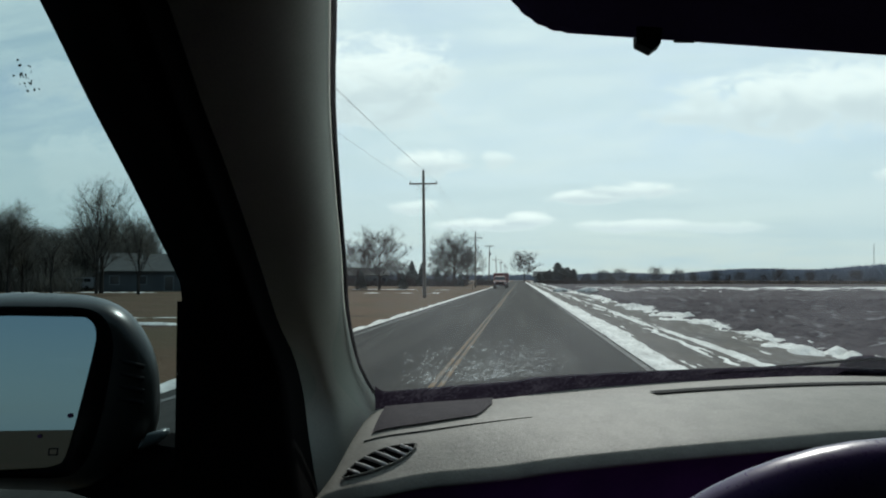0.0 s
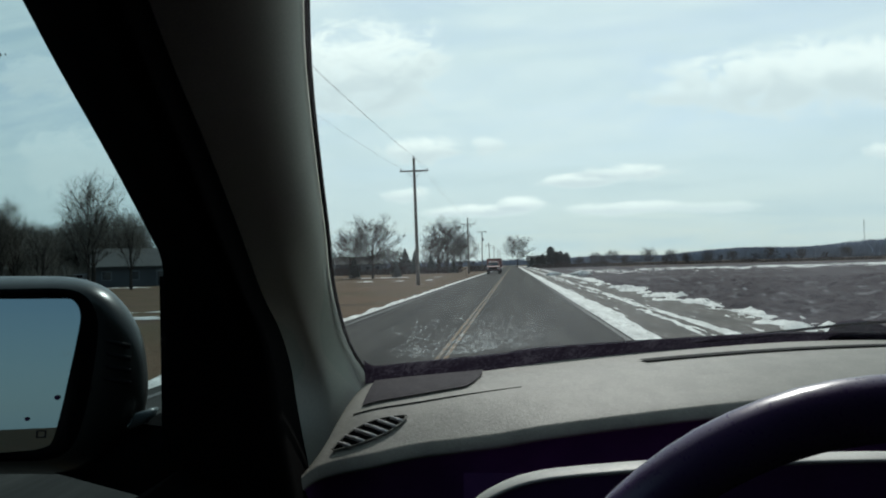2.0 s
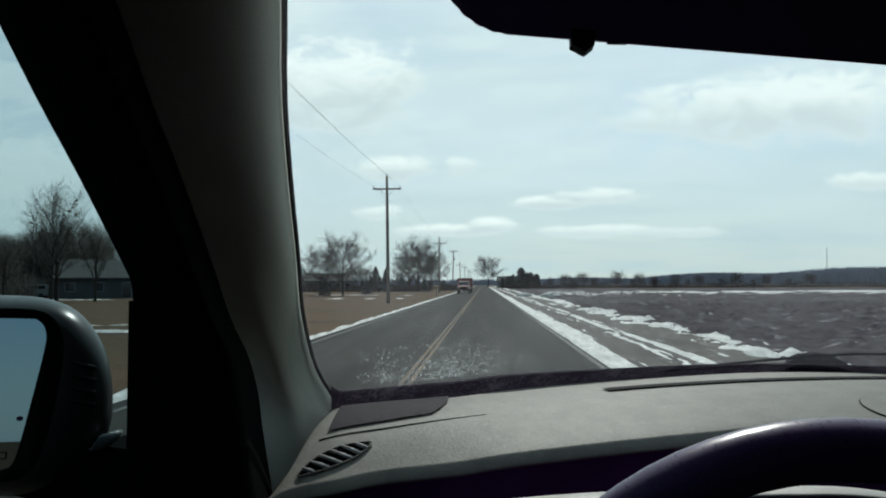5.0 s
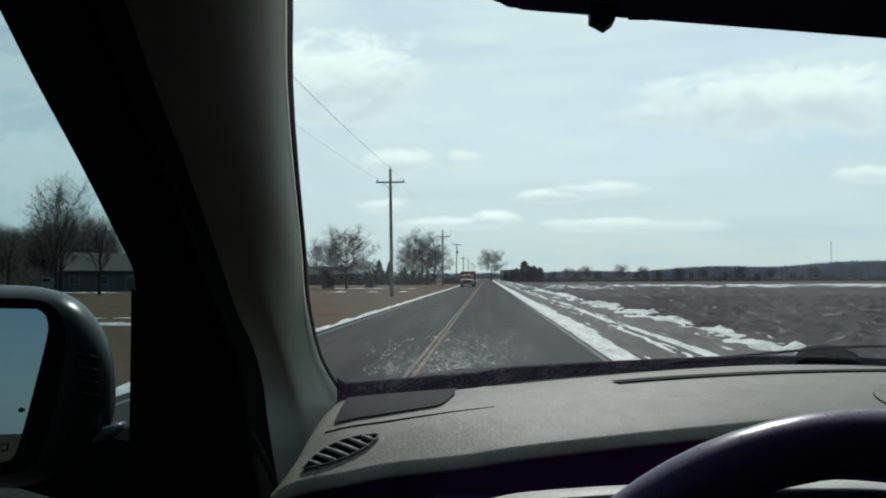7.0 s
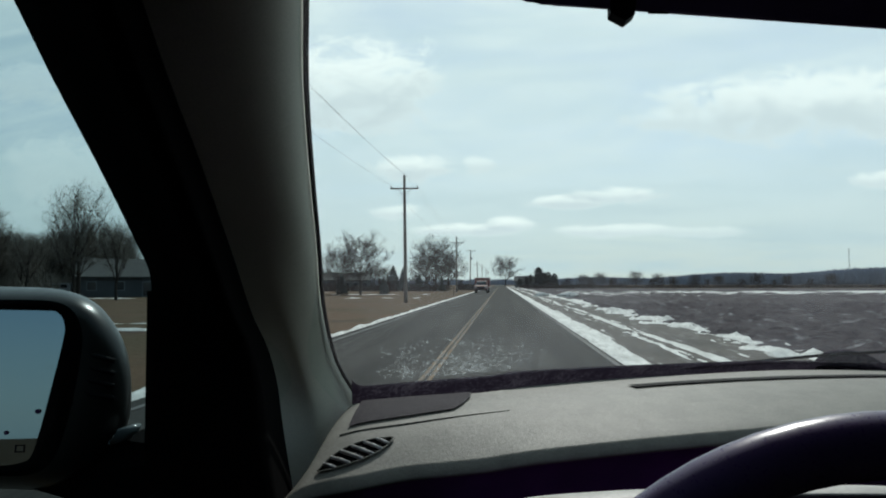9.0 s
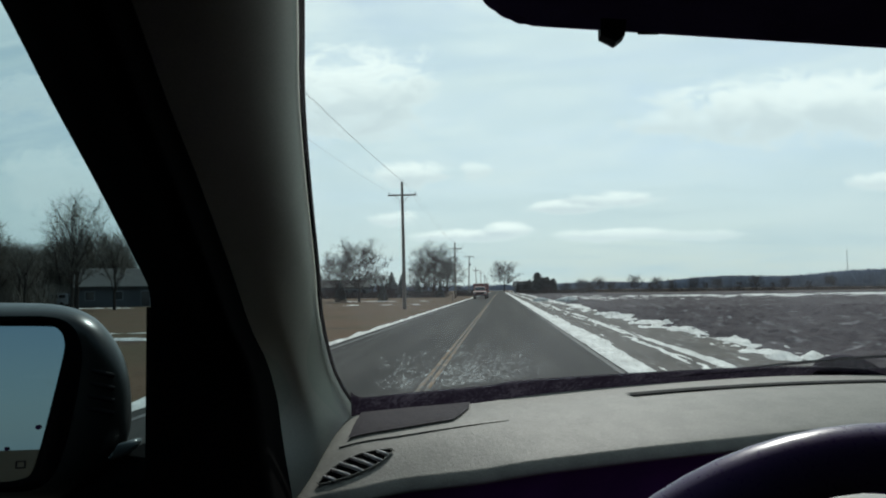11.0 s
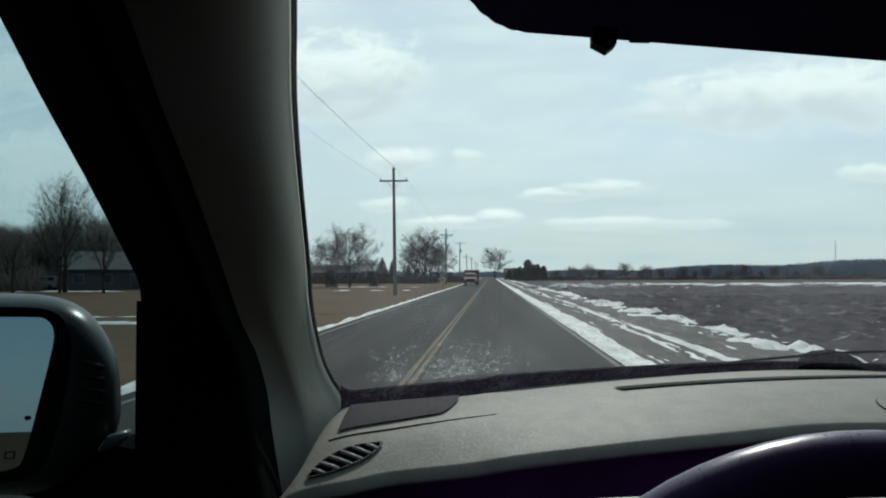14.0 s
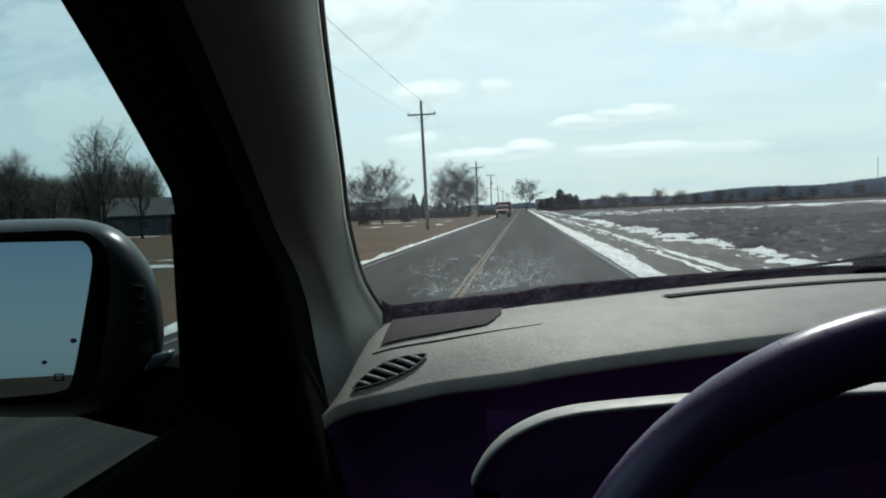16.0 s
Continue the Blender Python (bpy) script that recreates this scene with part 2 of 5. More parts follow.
# lower dash and instruments: lifted purple imitates veiling lens flare
FLARE_DARK = surface("flare_purple_dark", (0.130, 0.052, 0.170), 1.0, grain=300, bump=0.2, depth=0.001, specular=0.0)
PANE = surface("dark_pane", (0.02, 0.024, 0.03), 0.08, bump=0.0)
RED = surface("dirty_red_paint", (0.14, 0.022, 0.018), 0.55, scale=1.2, grain=12, bump=0.05, spots=(0.11, 0.08, 0.07), spot_scale=2.0, spot_range=(0.52, 0.75))
TYRE = surface("tyre", (0.018, 0.018, 0.018), 0.85, grain=60, bump=0.3)
STEEL = surface("galvanised_steel", (0.42, 0.43, 0.44), 0.45, 0.6, bump=0.0)


def glass_material(name, gloss, tint=(1, 1, 1), film=0.0):
    m = bpy.data.materials.new(name)
    m.use_nodes = True
    g = Graph(m.node_tree)
    clear, shine = g.node("ShaderNodeBsdfTransparent"), g.node("ShaderNodeBsdfGlossy")
    g.put(clear.inputs[0], tint)
    g.put(shine.inputs["Roughness"], 0.02)
    both = g.node("ShaderNodeMixShader")
    fresnel = g.node("ShaderNodeFresnel")
    fresnel.inputs[0].default_value = 1.45
    g.put(both.inputs[0], g.math("MULTIPLY", fresnel.outputs[0], gloss))
    g.put(both.inputs[1], clear.outputs[0])
    g.put(both.inputs[2], shine.outputs[0])
    last = both.outputs[0]
    if film:
        # thin uneven film of dried road dirt
        at = g.node("ShaderNodeTexCoord").outputs["Object"]
        smear = g.noise(g.scaled(at, 1.0, 0.6, 0.35), 7.0, 6.0, 0.6, 0.6)
        dirt, coat = g.node("ShaderNodeBsdfTranslucent"), g.node("ShaderNodeMixShader")
        g.put(dirt.inputs[0], (0.72, 0.72, 0.78))
        g.put(coat.inputs[0], g.math("MULTIPLY", g.ramp(smear, 0.1, 0.9), film * 2.0))
        g.put(coat.inputs[1], last)
        g.put(coat.inputs[2], dirt.outputs[0])
        last = coat.outputs[0]
    out = g.node("ShaderNodeOutputMaterial")
    g.put(out.inputs[0], last)
    return m


def mirror_material():
    m = bpy.data.materials.new("mirror_glass")
    m.use_nodes = True
    g = Graph(m.node_tree)
    at = g.node("ShaderNodeTexCoord").outputs["Object"]
    s = g.node("ShaderNodeBsdfPrincipled")
    dust = g.ramp(g.noise(at, 30.0, 6.0, 0.6), 0.62, 0.85)
    g.put(s.inputs["Base Color"], g.mix(dust, (0.24, 0.30, 0.335), (0.22, 0.25, 0.26)))
    g.put(s.inputs["Metallic"], 1.0)
    g.put(s.inputs["Roughness"], g.math("MULTIPLY", dust, 0.12))
    out = g.node("ShaderNodeOutputMaterial")
    g.put(out.inputs[0], s.outputs[0])
    return m


def salt_material():
    m = bpy.data.materials.new("dried_salt")
    m.use_nodes = True
    g = Graph(m.node_tree)
    a, b, c = g.node("ShaderNodeBsdfDiffuse"), g.node("ShaderNodeBsdfTranslucent"), g.node("ShaderNodeBsdfTransparent")
    g.put(a.inputs[0], (0.8, 0.8, 0.8))
    g.put(b.inputs[0], (0.8, 0.82, 0.82))
    one, two = g.node("ShaderNodeMixShader"), g.node("ShaderNodeMixShader")
    g.put(one.inputs[0], 0.75)
    g.put(one.inputs[1], a.outputs[0])
    g.put(one.inputs[2], b.outputs[0])
    g.put(two.inputs[0], 0.895)
    g.put(two.inputs[1], one.outputs[0])
    g.put(two.inputs[2], c.outputs[0])
    out = g.node("ShaderNodeOutputMaterial")
    g.put(out.inputs[0], two.outputs[0])
    return m


def frit_material():
    """Printed border of the glass under a crust of road dust that lets some daylight through."""
    m = bpy.data.materials.new("printed_glass_border")
    m.use_nodes = True
    g = Graph(m.node_tree)
    at = g.node("ShaderNodeTexCoord").outputs["Object"]
    dust = g.ramp(g.math("ADD", g.math("MULTIPLY", g.noise(at, 170.0, 5.0, 0.7), 0.6), g.math("MULTIPLY", g.noise(at, 22.0, 4.0, 0.6), 0.4)), 0.42, 0.74)
    back, lit, both = g.node("ShaderNodeBsdfDiffuse"), g.node("ShaderNodeBsdfTranslucent"), g.node("ShaderNodeMixShader")
    g.put(back.inputs[0], g.mix(dust, (0.03, 0.022, 0.034), (0.12, 0.10, 0.125)))
    g.put(lit.inputs[0], g.mix(dust, (0.014, 0.010, 0.017), (0.075, 0.065, 0.08)))
    g.put(both.inputs[0], 0.5)
    g.put(both.inputs[1], back.outputs[0])
    g.put(both.inputs[2], lit.outputs[0])
    out = g.node("ShaderNodeOutputMaterial")
    g.put(out.inputs[0], both.outputs[0])
    return m


SALT = salt_material()
FRIT = frit_material()
CLEAR = glass_material("windscreen_glass", 0.012, (0.93, 0.97, 0.96), 0.028)
SIDE_CLEAR = glass_material("door_glass", 0.006, (0.58, 0.69, 0.70))
MIRROR = mirror_material()


# ---- building blocks ----
def part(name, bm, material, parent=None, label="", smooth=False):
    """Links a bmesh as one mesh object under a thing or a part."""
    me = bpy.data.meshes.new(name)
    bmesh.ops.recalc_face_normals(bm, faces=bm.faces)
    if smooth:
        for f in bm.faces:
            f.smooth = True
    bm.to_mesh(me)
    bm.free()
    me.materials.append(material)
    ob = new(name, me)
    if parent is not None:
        ob.parent = parent
    if label:
        tagged(ob, label)
    return ob


def thing(name, label, category, at=(0, 0, 0), group="", kind=""):
    e = new(name)
    e.location = at
    return tagged(e, label, category, group, kind)


def mesh_thing(name, verts, faces, material, label="", category="", kind="", smooth=False, parent=None):
    me = bpy.data.meshes.new(name)
    me.from_pydata([tuple(v) for v in verts], [], faces)
    me.materials.append(material)
    if smooth:
        me.polygons.foreach_set("use_smooth", [True] * len(me.polygons))
    me.update()
    ob = new(name, me)
    if parent is not None:
        ob.parent = parent
    return tagged(ob, label, category, "", kind)


def box(bm, lo, hi, bevel=0.0):
    m = Matrix.LocRotScale([(a + b) / 2 for a, b in zip(lo, hi)], None, [b - a for a, b in zip(lo, hi)])
    made = bmesh.ops.create_cube(bm, size=1.0, matrix=m)
    if bevel:
        edges = list({e for v in made["verts"] for e in v.link_edges})
        bmesh.ops.bevel(bm, geom=edges, offset=bevel, segments=2, affect="EDGES", profile=0.6)
    return bm


def tube(bm, points, radii, sides=8, cap=True):
    """A tube through the points; radii one or as many as points."""
    pts = [Vector(p) for p in points]
    if not hasattr(radii, "__len__"):
        radii = [radii] * len(pts)
    rings, side = [], None
    for n, p in enumerate(pts):
        way = (pts[min(n + 1, len(pts) - 1)] - pts[max(n - 1, 0)]).normalized()
        if side is None:
            side = way.orthogonal().normalized()
        side = (side - way * side.dot(way)).normalized()
        other = way.cross(side)
        rings.append([bm.verts.new(p + radii[n] * (math.cos(a) * side + math.sin(a) * other)) for a in [2 * math.pi * k / sides for k in range(sides)]])
    for a, b in zip(rings, rings[1:]):
        for k in range(sides):
            bm.faces.new((a[k], a[(k + 1) % sides], b[(k + 1) % sides], b[k]))
    if cap:
        bm.faces.new(rings[0][::-1])
        bm.faces.new(rings[-1])
    return bm


def sheet(bm, rows, closed=False):
    """A skin over rows of points."""
    grid = [[bm.verts.new(p) for p in row] for row in rows]
    for a, b in zip(grid, grid[1:]):
        n = len(a)
        for k in range(n if closed else n - 1):
            bm.faces.new((a[k], a[(k + 1) % n], b[(k + 1) % n], b[k]))
    return grid


def slab(bm, outline, thickness, axis):
    """A plate with the given outline (points in space), thick along axis."""
    way = Vector(axis).normalized() * thickness
    a = [bm.verts.new(p) for p in outline]
    b = [bm.verts.new(Vector(p) + way) for p in outline]
    bm.faces.new(a)
    bm.faces.new(b[::-1])
    for k in range(len(a)):
        n = (k + 1) % len(a)
        bm.faces.new((a[k], a[n], b[n], b[k]))
    return bm


def along(points, s):
    """The point at 0..1 on a smooth line through the points."""
    pts = [Vector(p) for p in points]
    f = s * (len(pts) - 1)
    k = min(int(f), len(pts) - 2)
    f -= k
    p0, p1, p2, p3 = pts[max(k - 1, 0)], pts[k], pts[k + 1], pts[min(k + 2, len(pts) - 1)]
    return 0.5 * (2 * p1 + (p2 - p0) * f + (2 * p0 - 5 * p1 + 4 * p2 - p3) * f * f + (3 * p1 - p0 - 3 * p2 + p3) * f ** 3)


def fbm(x, y, z=0.0, octaves=4):
    return noise.fractal(Vector((x, y, z)), 0.9, 2.1, octaves)


# ---- ground and road ----
LEFT_EDGE, CENTRE, RIGHT_EDGE = -4.75, -1.17, 2.15


def build_ground():
    # one sheet to the horizon, finer near the road
    xs = sorted({-2600, -1500, -800, -400, -220, -130, -80, -50, -30, -20, -14, -10, -8, -6.5, -5.3, -4.8, 2.2, 2.9, 4, 5, 6, 7.5, 9, 12, 16, 24, 40, 70, 120, 220, 400, 800, 1500, 2600})
    ys = sorted({-2600, -1200, -500, -200, -100, -60, -30, -15, 0, 10, 20, 30, 45, 60, 80, 100, 130, 170, 220, 300, 400, 550, 800, 1200, 1800, 2600})
    verts = []
    for y in ys:
        for x in xs:
            z = -0.10
            if -4.9 < x < 2.3:
                z = -0.12
            elif x < -5.2:
                z = -0.15 + 0.03 * fbm(x * 0.05, y * 0.05)
            elif x > 6:
                z = -0.45 if x > 7 and x < 330 and -15 <= y <= 225 else -0.16 + 0.10 * fbm(x * 0.05, y * 0.05, 3.0)
            verts.append((x, y, z))
    n = len(xs)
    faces = [(j * n + i, j * n + i + 1, (j + 1) * n + i + 1, (j + 1) * n + i) for j in range(len(ys) - 1) for i in range(n - 1)]
    mesh_thing("ground", verts, faces, GRASS, "flat winter farmland with dry brown grass", "ground", "structure", True)

    def strip(name, xs, ys, height, material, label, category, kind="structure", smooth=True):
        verts = [(x, y, height(x, y)) for y in ys for x in xs]
        n = len(xs)
        faces = [(j * n + i, j * n + i + 1, (j + 1) * n + i + 1, (j + 1) * n + i) for j in range(len(ys) - 1) for i in range(n - 1)]
        return mesh_thing(name, verts, faces, material, label, category, kind, smooth)

    far = [-60, -30, 0, 30, 60, 100, 150, 200, 260, 330, 420, 600, 900]
    crown = lambda x, y: 0.0 + 0.025 * (1 - ((x - CENTRE) / 3.5) ** 2)
    edge = lambda x, y: -0.11 if x < LEFT_EDGE - 0.02 or x > RIGHT_EDGE + 0.14 else crown(x, y)
    strip("road", [LEFT_EDGE - 0.1, LEFT_EDGE, -3.6, -2.5, CENTRE, -0.2, 0.9, RIGHT_EDGE + 0.1, RIGHT_EDGE + 0.3], far, edge, ASPHALT,
          "worn grey asphalt country road", "road")
    # road paint a few millimetres proud
    for name, x0, x1, mat, label in (("edge_line", LEFT_EDGE + 0.28, LEFT_EDGE + 0.38, WHITE, "worn white edge line"),
                                     ("edge_line", RIGHT_EDGE - 0.06, RIGHT_EDGE + 0.04, WHITE, "worn white edge line"),
                                     ("centre_line", CENTRE - 0.10, CENTRE - 0.025, YELLOW, "worn yellow centre line"),
                                     ("centre_line", CENTRE + 0.025, CENTRE + 0.10, YELLOW, "worn yellow centre line")):
        strip(name, [x0, x1], far, lambda x, y: crown(x, y) + 0.005, mat, label, "road marking")
    near = list(np.arange(-14, 46, 0.16)) + list(np.arange(46, 120, 0.5)) + list(np.arange(120, 420, 3.0))
    # muddy shoulder with wheel tracks
    def shoulder(x, y):
        track = math.exp(-((x - 3.55) / 0.22) ** 2) + math.exp(-((x - 4.65) / 0.25) ** 2)
        return -0.06 - 0.02 * track + 0.02 * fbm(x * 2, y * 0.7)
    strip("shoulder", list(np.arange(2.2, 6.6, 0.2)), near, shoulder, MUD, "muddy brown gravel shoulder with wheel tracks", "shoulder")

    # snow lies as a height field and goes under the soil where it has melted away
    def snow_right(x, y):
        streaks = fbm(x * 3.4, y * 0.11, 1.0, 4)
        ruts = math.exp(-((x - 3.55) / 0.30) ** 2) + math.exp(-((x - 5.0) / 0.2) ** 2)
        between = math.exp(-((x - 4.42 - 0.12 * fbm(0.7, y * 0.05, 3.0)) / 0.15) ** 2)
        cover = -0.14 + 0.85 * math.exp(-((x - 2.64) / 0.34) ** 4) + 0.62 * streaks + 0.38 * between + 0.45 * fbm(x * 6.0, y * 0.22, 7.0, 4) + 0.35 * fbm(x * 10.0, y * 0.9, 17.0, 4) - 0.5 * ruts - 0.9 * max(0.0, x - 4.9)
        return shoulder(x, y) + max(-0.2, 0.085 * min(cover, 0.75)) - 0.005
    strip("roadside_snow", list(np.arange(2.25, 5.4, 0.085)), near, snow_right, SNOW, "rutted white snow strip along the asphalt edge", "snow", "stuff")

    def snow_ridge(x, y):
        n1, n2 = fbm(x * 1.1, y * 0.6, 9.0, 5), fbm(x * 0.5, y * 0.14, 11.0, 3)
        band = 1.0 - ((x - 6.3 - 0.5 * fbm(0.3, y * 0.08)) / 1.0) ** 2
        return -0.12 + max(-0.3, 0.15 * (0.85 * band - 0.62 + 1.3 * n1 + 0.8 * n2 + 0.8 * fbm(x * 3.0, y * 1.3, 13.0, 4)))
    strip("field_edge_snow", list(np.arange(4.9, 9.6, 0.1)), near, snow_ridge, SNOW, "patchy melting snow ridge beside the ploughed field", "snow", "stuff")

    def snow_left(x, y):
        n1 = fbm(x * 1.5, y * 0.5, 6.0, 4)
        band = 1.0 - ((x + 5.20) / 0.13) ** 2
        return -0.115 + max(-0.2, 0.080 * min(band, 1.0) + 0.07 * n1 + 0.02 * fbm(x * 5, y * 2.0, 5.0, 3))
    strip("roadside_snow", list(np.arange(-5.9, -4.75, 0.085)), near, snow_left, SNOW, "narrow white snow bank along the far lane", "snow", "stuff")

    def snow_lawn(x, y):
        n1 = fbm(x * 0.12, y * 0.6, 31.0, 4)
        band = max(1.0 - ((y - 84 - 0.04 * x) / 1.6) ** 2, 0.9 - ((y - 110) / 3.0) ** 2)
        return -0.20 + max(-0.3, 0.20 * (0.6 * band - 0.66 + 0.8 * n1 + 0.9 * fbm(x * 0.5, y * 1.2, 41.0, 4)))
    strip("lawn_snow", list(np.arange(-75, -8.6, 0.7)), list(np.arange(76, 118, 0.4)), snow_lawn, SNOW, "thin strips of snow on the lawn", "snow", "stuff")

    def snow_drive(x, y):
        n1 = fbm(x * 0.25, y * 1.1, 61.0, 4)
        band = max(1.0 - ((y - 26 - 0.05 * x) / 0.55) ** 2, 0.75 - ((y - 31 - 0.08 * x) / 0.4) ** 2)
        return -0.17 + max(-0.3, 0.10 * (0.7 * max(band, -1.0) - 0.25 + 1.1 * n1 + 0.4 * fbm(x * 1.5, y * 3.0, 71.0, 3)))
    strip("drive_snow", list(np.arange(-42, -8.8, 0.3)), list(np.arange(21, 33, 0.14)), snow_drive, SNOW, "strips of old snow beside a farm drive", "snow", "stuff")

    def snow_far(x, y):
        n1 = fbm(x * 0.10, y * 0.5, 21.0, 5)
        band = 1.0 - ((y - 128 - 0.06 * x) / 26) ** 2
        return -0.09 + max(-0.3, 0.18 * (0.5 * band - 0.70 + 0.9 * n1 + 0.7 * fbm(x * 0.5, y * 1.5, 51.0, 4)) * min(1.0, (x - 12) / 14))
    strip("field_snow", list(np.arange(12, 130, 1.1)), list(np.arange(96, 172, 0.6)), snow_far, SNOW, "thin drifted snow far out on the field", "snow", "stuff")

    # the ploughed field, with clods near by
    xs = list(np.arange(6.2, 30, 0.28)) + list(np.arange(30, 80, 1.5)) + [90, 120, 160, 220, 320]
    ys = list(np.arange(-10, 12, 1.2)) + list(np.arange(12, 60, 0.3)) + list(np.arange(60, 130, 1.6)) + [140, 160, 190, 230]
    def clods(x, y):
        edge = min(1.0, (x - 6.2) / 0.8)
        return -0.20 + edge * (0.10 + 0.18 * fbm(x * 1.5, y * 1.5, 2.0, 5) + 0.04 * math.sin(x * 2.2 + fbm(0, y * 0.1)))
    strip("ploughed_field", xs, ys, clods, SOIL, "dark ploughed field with thin snow patches", "field", smooth=False)


build_ground()


# ---- the car: everything in and on it moves together ----
car = thing("car", "minivan with grey dashboard, beige trim and dirty windscreen", "car", (0.57, 0.4, 0))
car.matrix_parent_inverse = Matrix()


def car_part(name, bm, material, parent=None, label="", smooth=False):
    """A part built in world places and hung on the car or on one of its parts."""
    ob = part(name, bm, material, None, label, smooth)
    ob.parent = parent or car
    ob.matrix_parent_inverse = Matrix.Translation(car.location).inverted()
    if parent is not None:
        ob.matrix_parent_inverse = Matrix()
    return ob


EYE = Vector((0.01, -0.06, 1.51))
PILLAR_IN = [(-0.214, 0.99, 1.02), (-0.211, 0.99, 1.10), (-0.208, 0.99, 1.18), (-0.205, 0.99, 1.26), (-0.200, 0.988, 1.335), (-0.213, 0.92, 1.396), (-0.212, 0.863, 1.438), (-0.204, 0.79, 1.49), (-0.191, 0.723, 1.54), (-0.173, 0.619, 1.616), (-0.157, 0.538, 1.675), (-0.140, 0.474, 1.722), (-0.115, 0.38, 1.79), (-0.09, 0.30, 1.85)]
PILLAR_OUT = [(-0.225, 0.85, 1.02), (-0.238, 0.85, 1.10), (-0.254, 0.85, 1.18), (-0.270, 0.85, 1.26), (-0.282, 0.85, 1.33), (-0.289, 0.85, 1.38), (-0.293, 0.82, 1.43), (-0.293, 0.76, 1.475), (-0.285, 0.68, 1.535), (-0.276, 0.58, 1.608), (-0.270, 0.498, 1.668), (-0.264, 0.437, 1.713), (-0.256, 0.35, 1.775), (-0.248, 0.27, 1.835)]
WINDOW_EDGE = [(-0.352, 0.678, 1.10), (-0.352, 0.676, 1.17), (-0.351, 0.675, 1.23), (-0.350, 0.674, 1.30), (-0.349, 0.672, 1.38), (-0.347, 0.668, 1.45), (-0.346, 0.662, 1.495), (-0.344, 0.652, 1.519), (-0.340, 0.626, 1.538), (-0.331, 0.533, 1.606), (-0.326, 0.46, 1.659), (-0.320, 0.402, 1.701), (-0.313, 0.32, 1.76), (-0.306, 0.24, 1.82)]


def build_pillar():
    # trim: faces the seats on its outer side and rolls over towards the windscreen
    bm = bmesh.new()
    rows = []
    for k in range(41):
        s = k / 40
        a, b = along(PILLAR_OUT, s), along(PILLAR_IN, s)
        a = EYE + (a - EYE) * (1.0 + 0.07 * min(1.0, max(0.0, (1.66 - a.z) / 0.28)) + 0.055 * min(1.0, max(0.0, (1.50 - a.z) / 0.14)))
        ahead = (b - EYE).normalized()
        low = min(1.0, max(0.0, (1.56 - b.z) / 0.12))
        row = [a + ahead * 0.08 + Vector((-0.02, 0, 0))]
        for j in range(23):
            q = radians(90 * (j / 22) ** 1.15)
            f = math.sin(q) ** 0.92
            # near the dashboard the trim stays flat, then turns sharply to the glass
            turn = max(0.0, (f - 0.50) / 0.50) ** 1.35
            row.append(a + (b - a) * f + ahead * (0.13 * (1 - math.cos(q)) ** 2.2 * (1 - low) + 0.10 * turn * low))
        row.append(row[-1] + ahead * 0.03)
        rows.append(row)
    sheet(bm, rows)
    pillar = car_part("pillar_trim", bm, TRIM, label="beige moulded trim of the windscreen pillar", smooth=True)
    # black frame of the door behind it, widened low down for the trim's shade
    bm = bmesh.new()
    rows = []
    for k in range(41):
        s = k / 40
        a, b = along(WINDOW_EDGE, s), along(PILLAR_OUT, s)
        back = Vector((-0.006, 0.02, 0))
        # middle rows bulge inward to keep side-window light off the trim
        rows.append([a + back, a, EYE + (a + (b - a) * 0.30 - EYE) * 0.955, EYE + (a + (b - a) * 0.62 - EYE) * 0.90, EYE + (a + (b - a) * 0.86 - EYE) * 0.865, EYE + (a + (b - a) * 0.96 - EYE) * 0.885, b + Vector((0.012, 0.012, 0))])
    sheet(bm, rows)
    car_part("door_frame", bm, SHADE_BLACK, label="black rubber-edged door frame, widened over the pillar's shaded side", smooth=True)
    # windscreen gasket along the pillar
    bm = bmesh.new()
    tube(bm, [along(PILLAR_IN, k / 30) + (along(PILLAR_IN, k / 30) - EYE).normalized() * 0.085 + Vector((0.002, 0, 0)) for k in range(9, 31)], 0.0028, 6)
    car_part("windscreen_gasket", bm, RUBBER, smooth=True)


build_pillar()

# dashboard top: near edge and far edge, from the door to the passenger side
NEAR = [(-0.252, 0.775, 1.253), (-0.235, 0.797, 1.268), (-0.21, 0.812, 1.275), (-0.168, 0.826, 1.280), (-0.113, 0.85, 1.286), (-0.02, 0.868, 1.2925), (0.065, 0.885, 1.302), (0.30, 0.95, 1.314), (0.56, 1.03, 1.316), (1.0, 1.02, 1.30), (1.42, 0.88, 1.27)]
FAR = [(-0.222, 1.00, 1.322), (-0.216, 1.0, 1.328), (-0.208, 1.0, 1.334), (-0.185, 1.005, 1.337), (-0.13, 1.035, 1.338), (-0.03, 1.09, 1.339), (0.10, 1.19, 1.341), (0.33, 1.305, 1.343), (0.62, 1.40, 1.343), (1.02, 1.37, 1.335), (1.46, 1.02, 1.31)]


def dash_point(s, f):
    """A place on the dashboard's top: s from door to passenger side, f from near to far."""
    a, b = along(NEAR, s), along(FAR, s)
    p = a + (b - a) * f
    p.z += 0.011 * math.sin(math.pi * f)
    p.x += 0.026 * math.sin(math.pi * f) * max(0.0, 1 - s * 8)
    return p


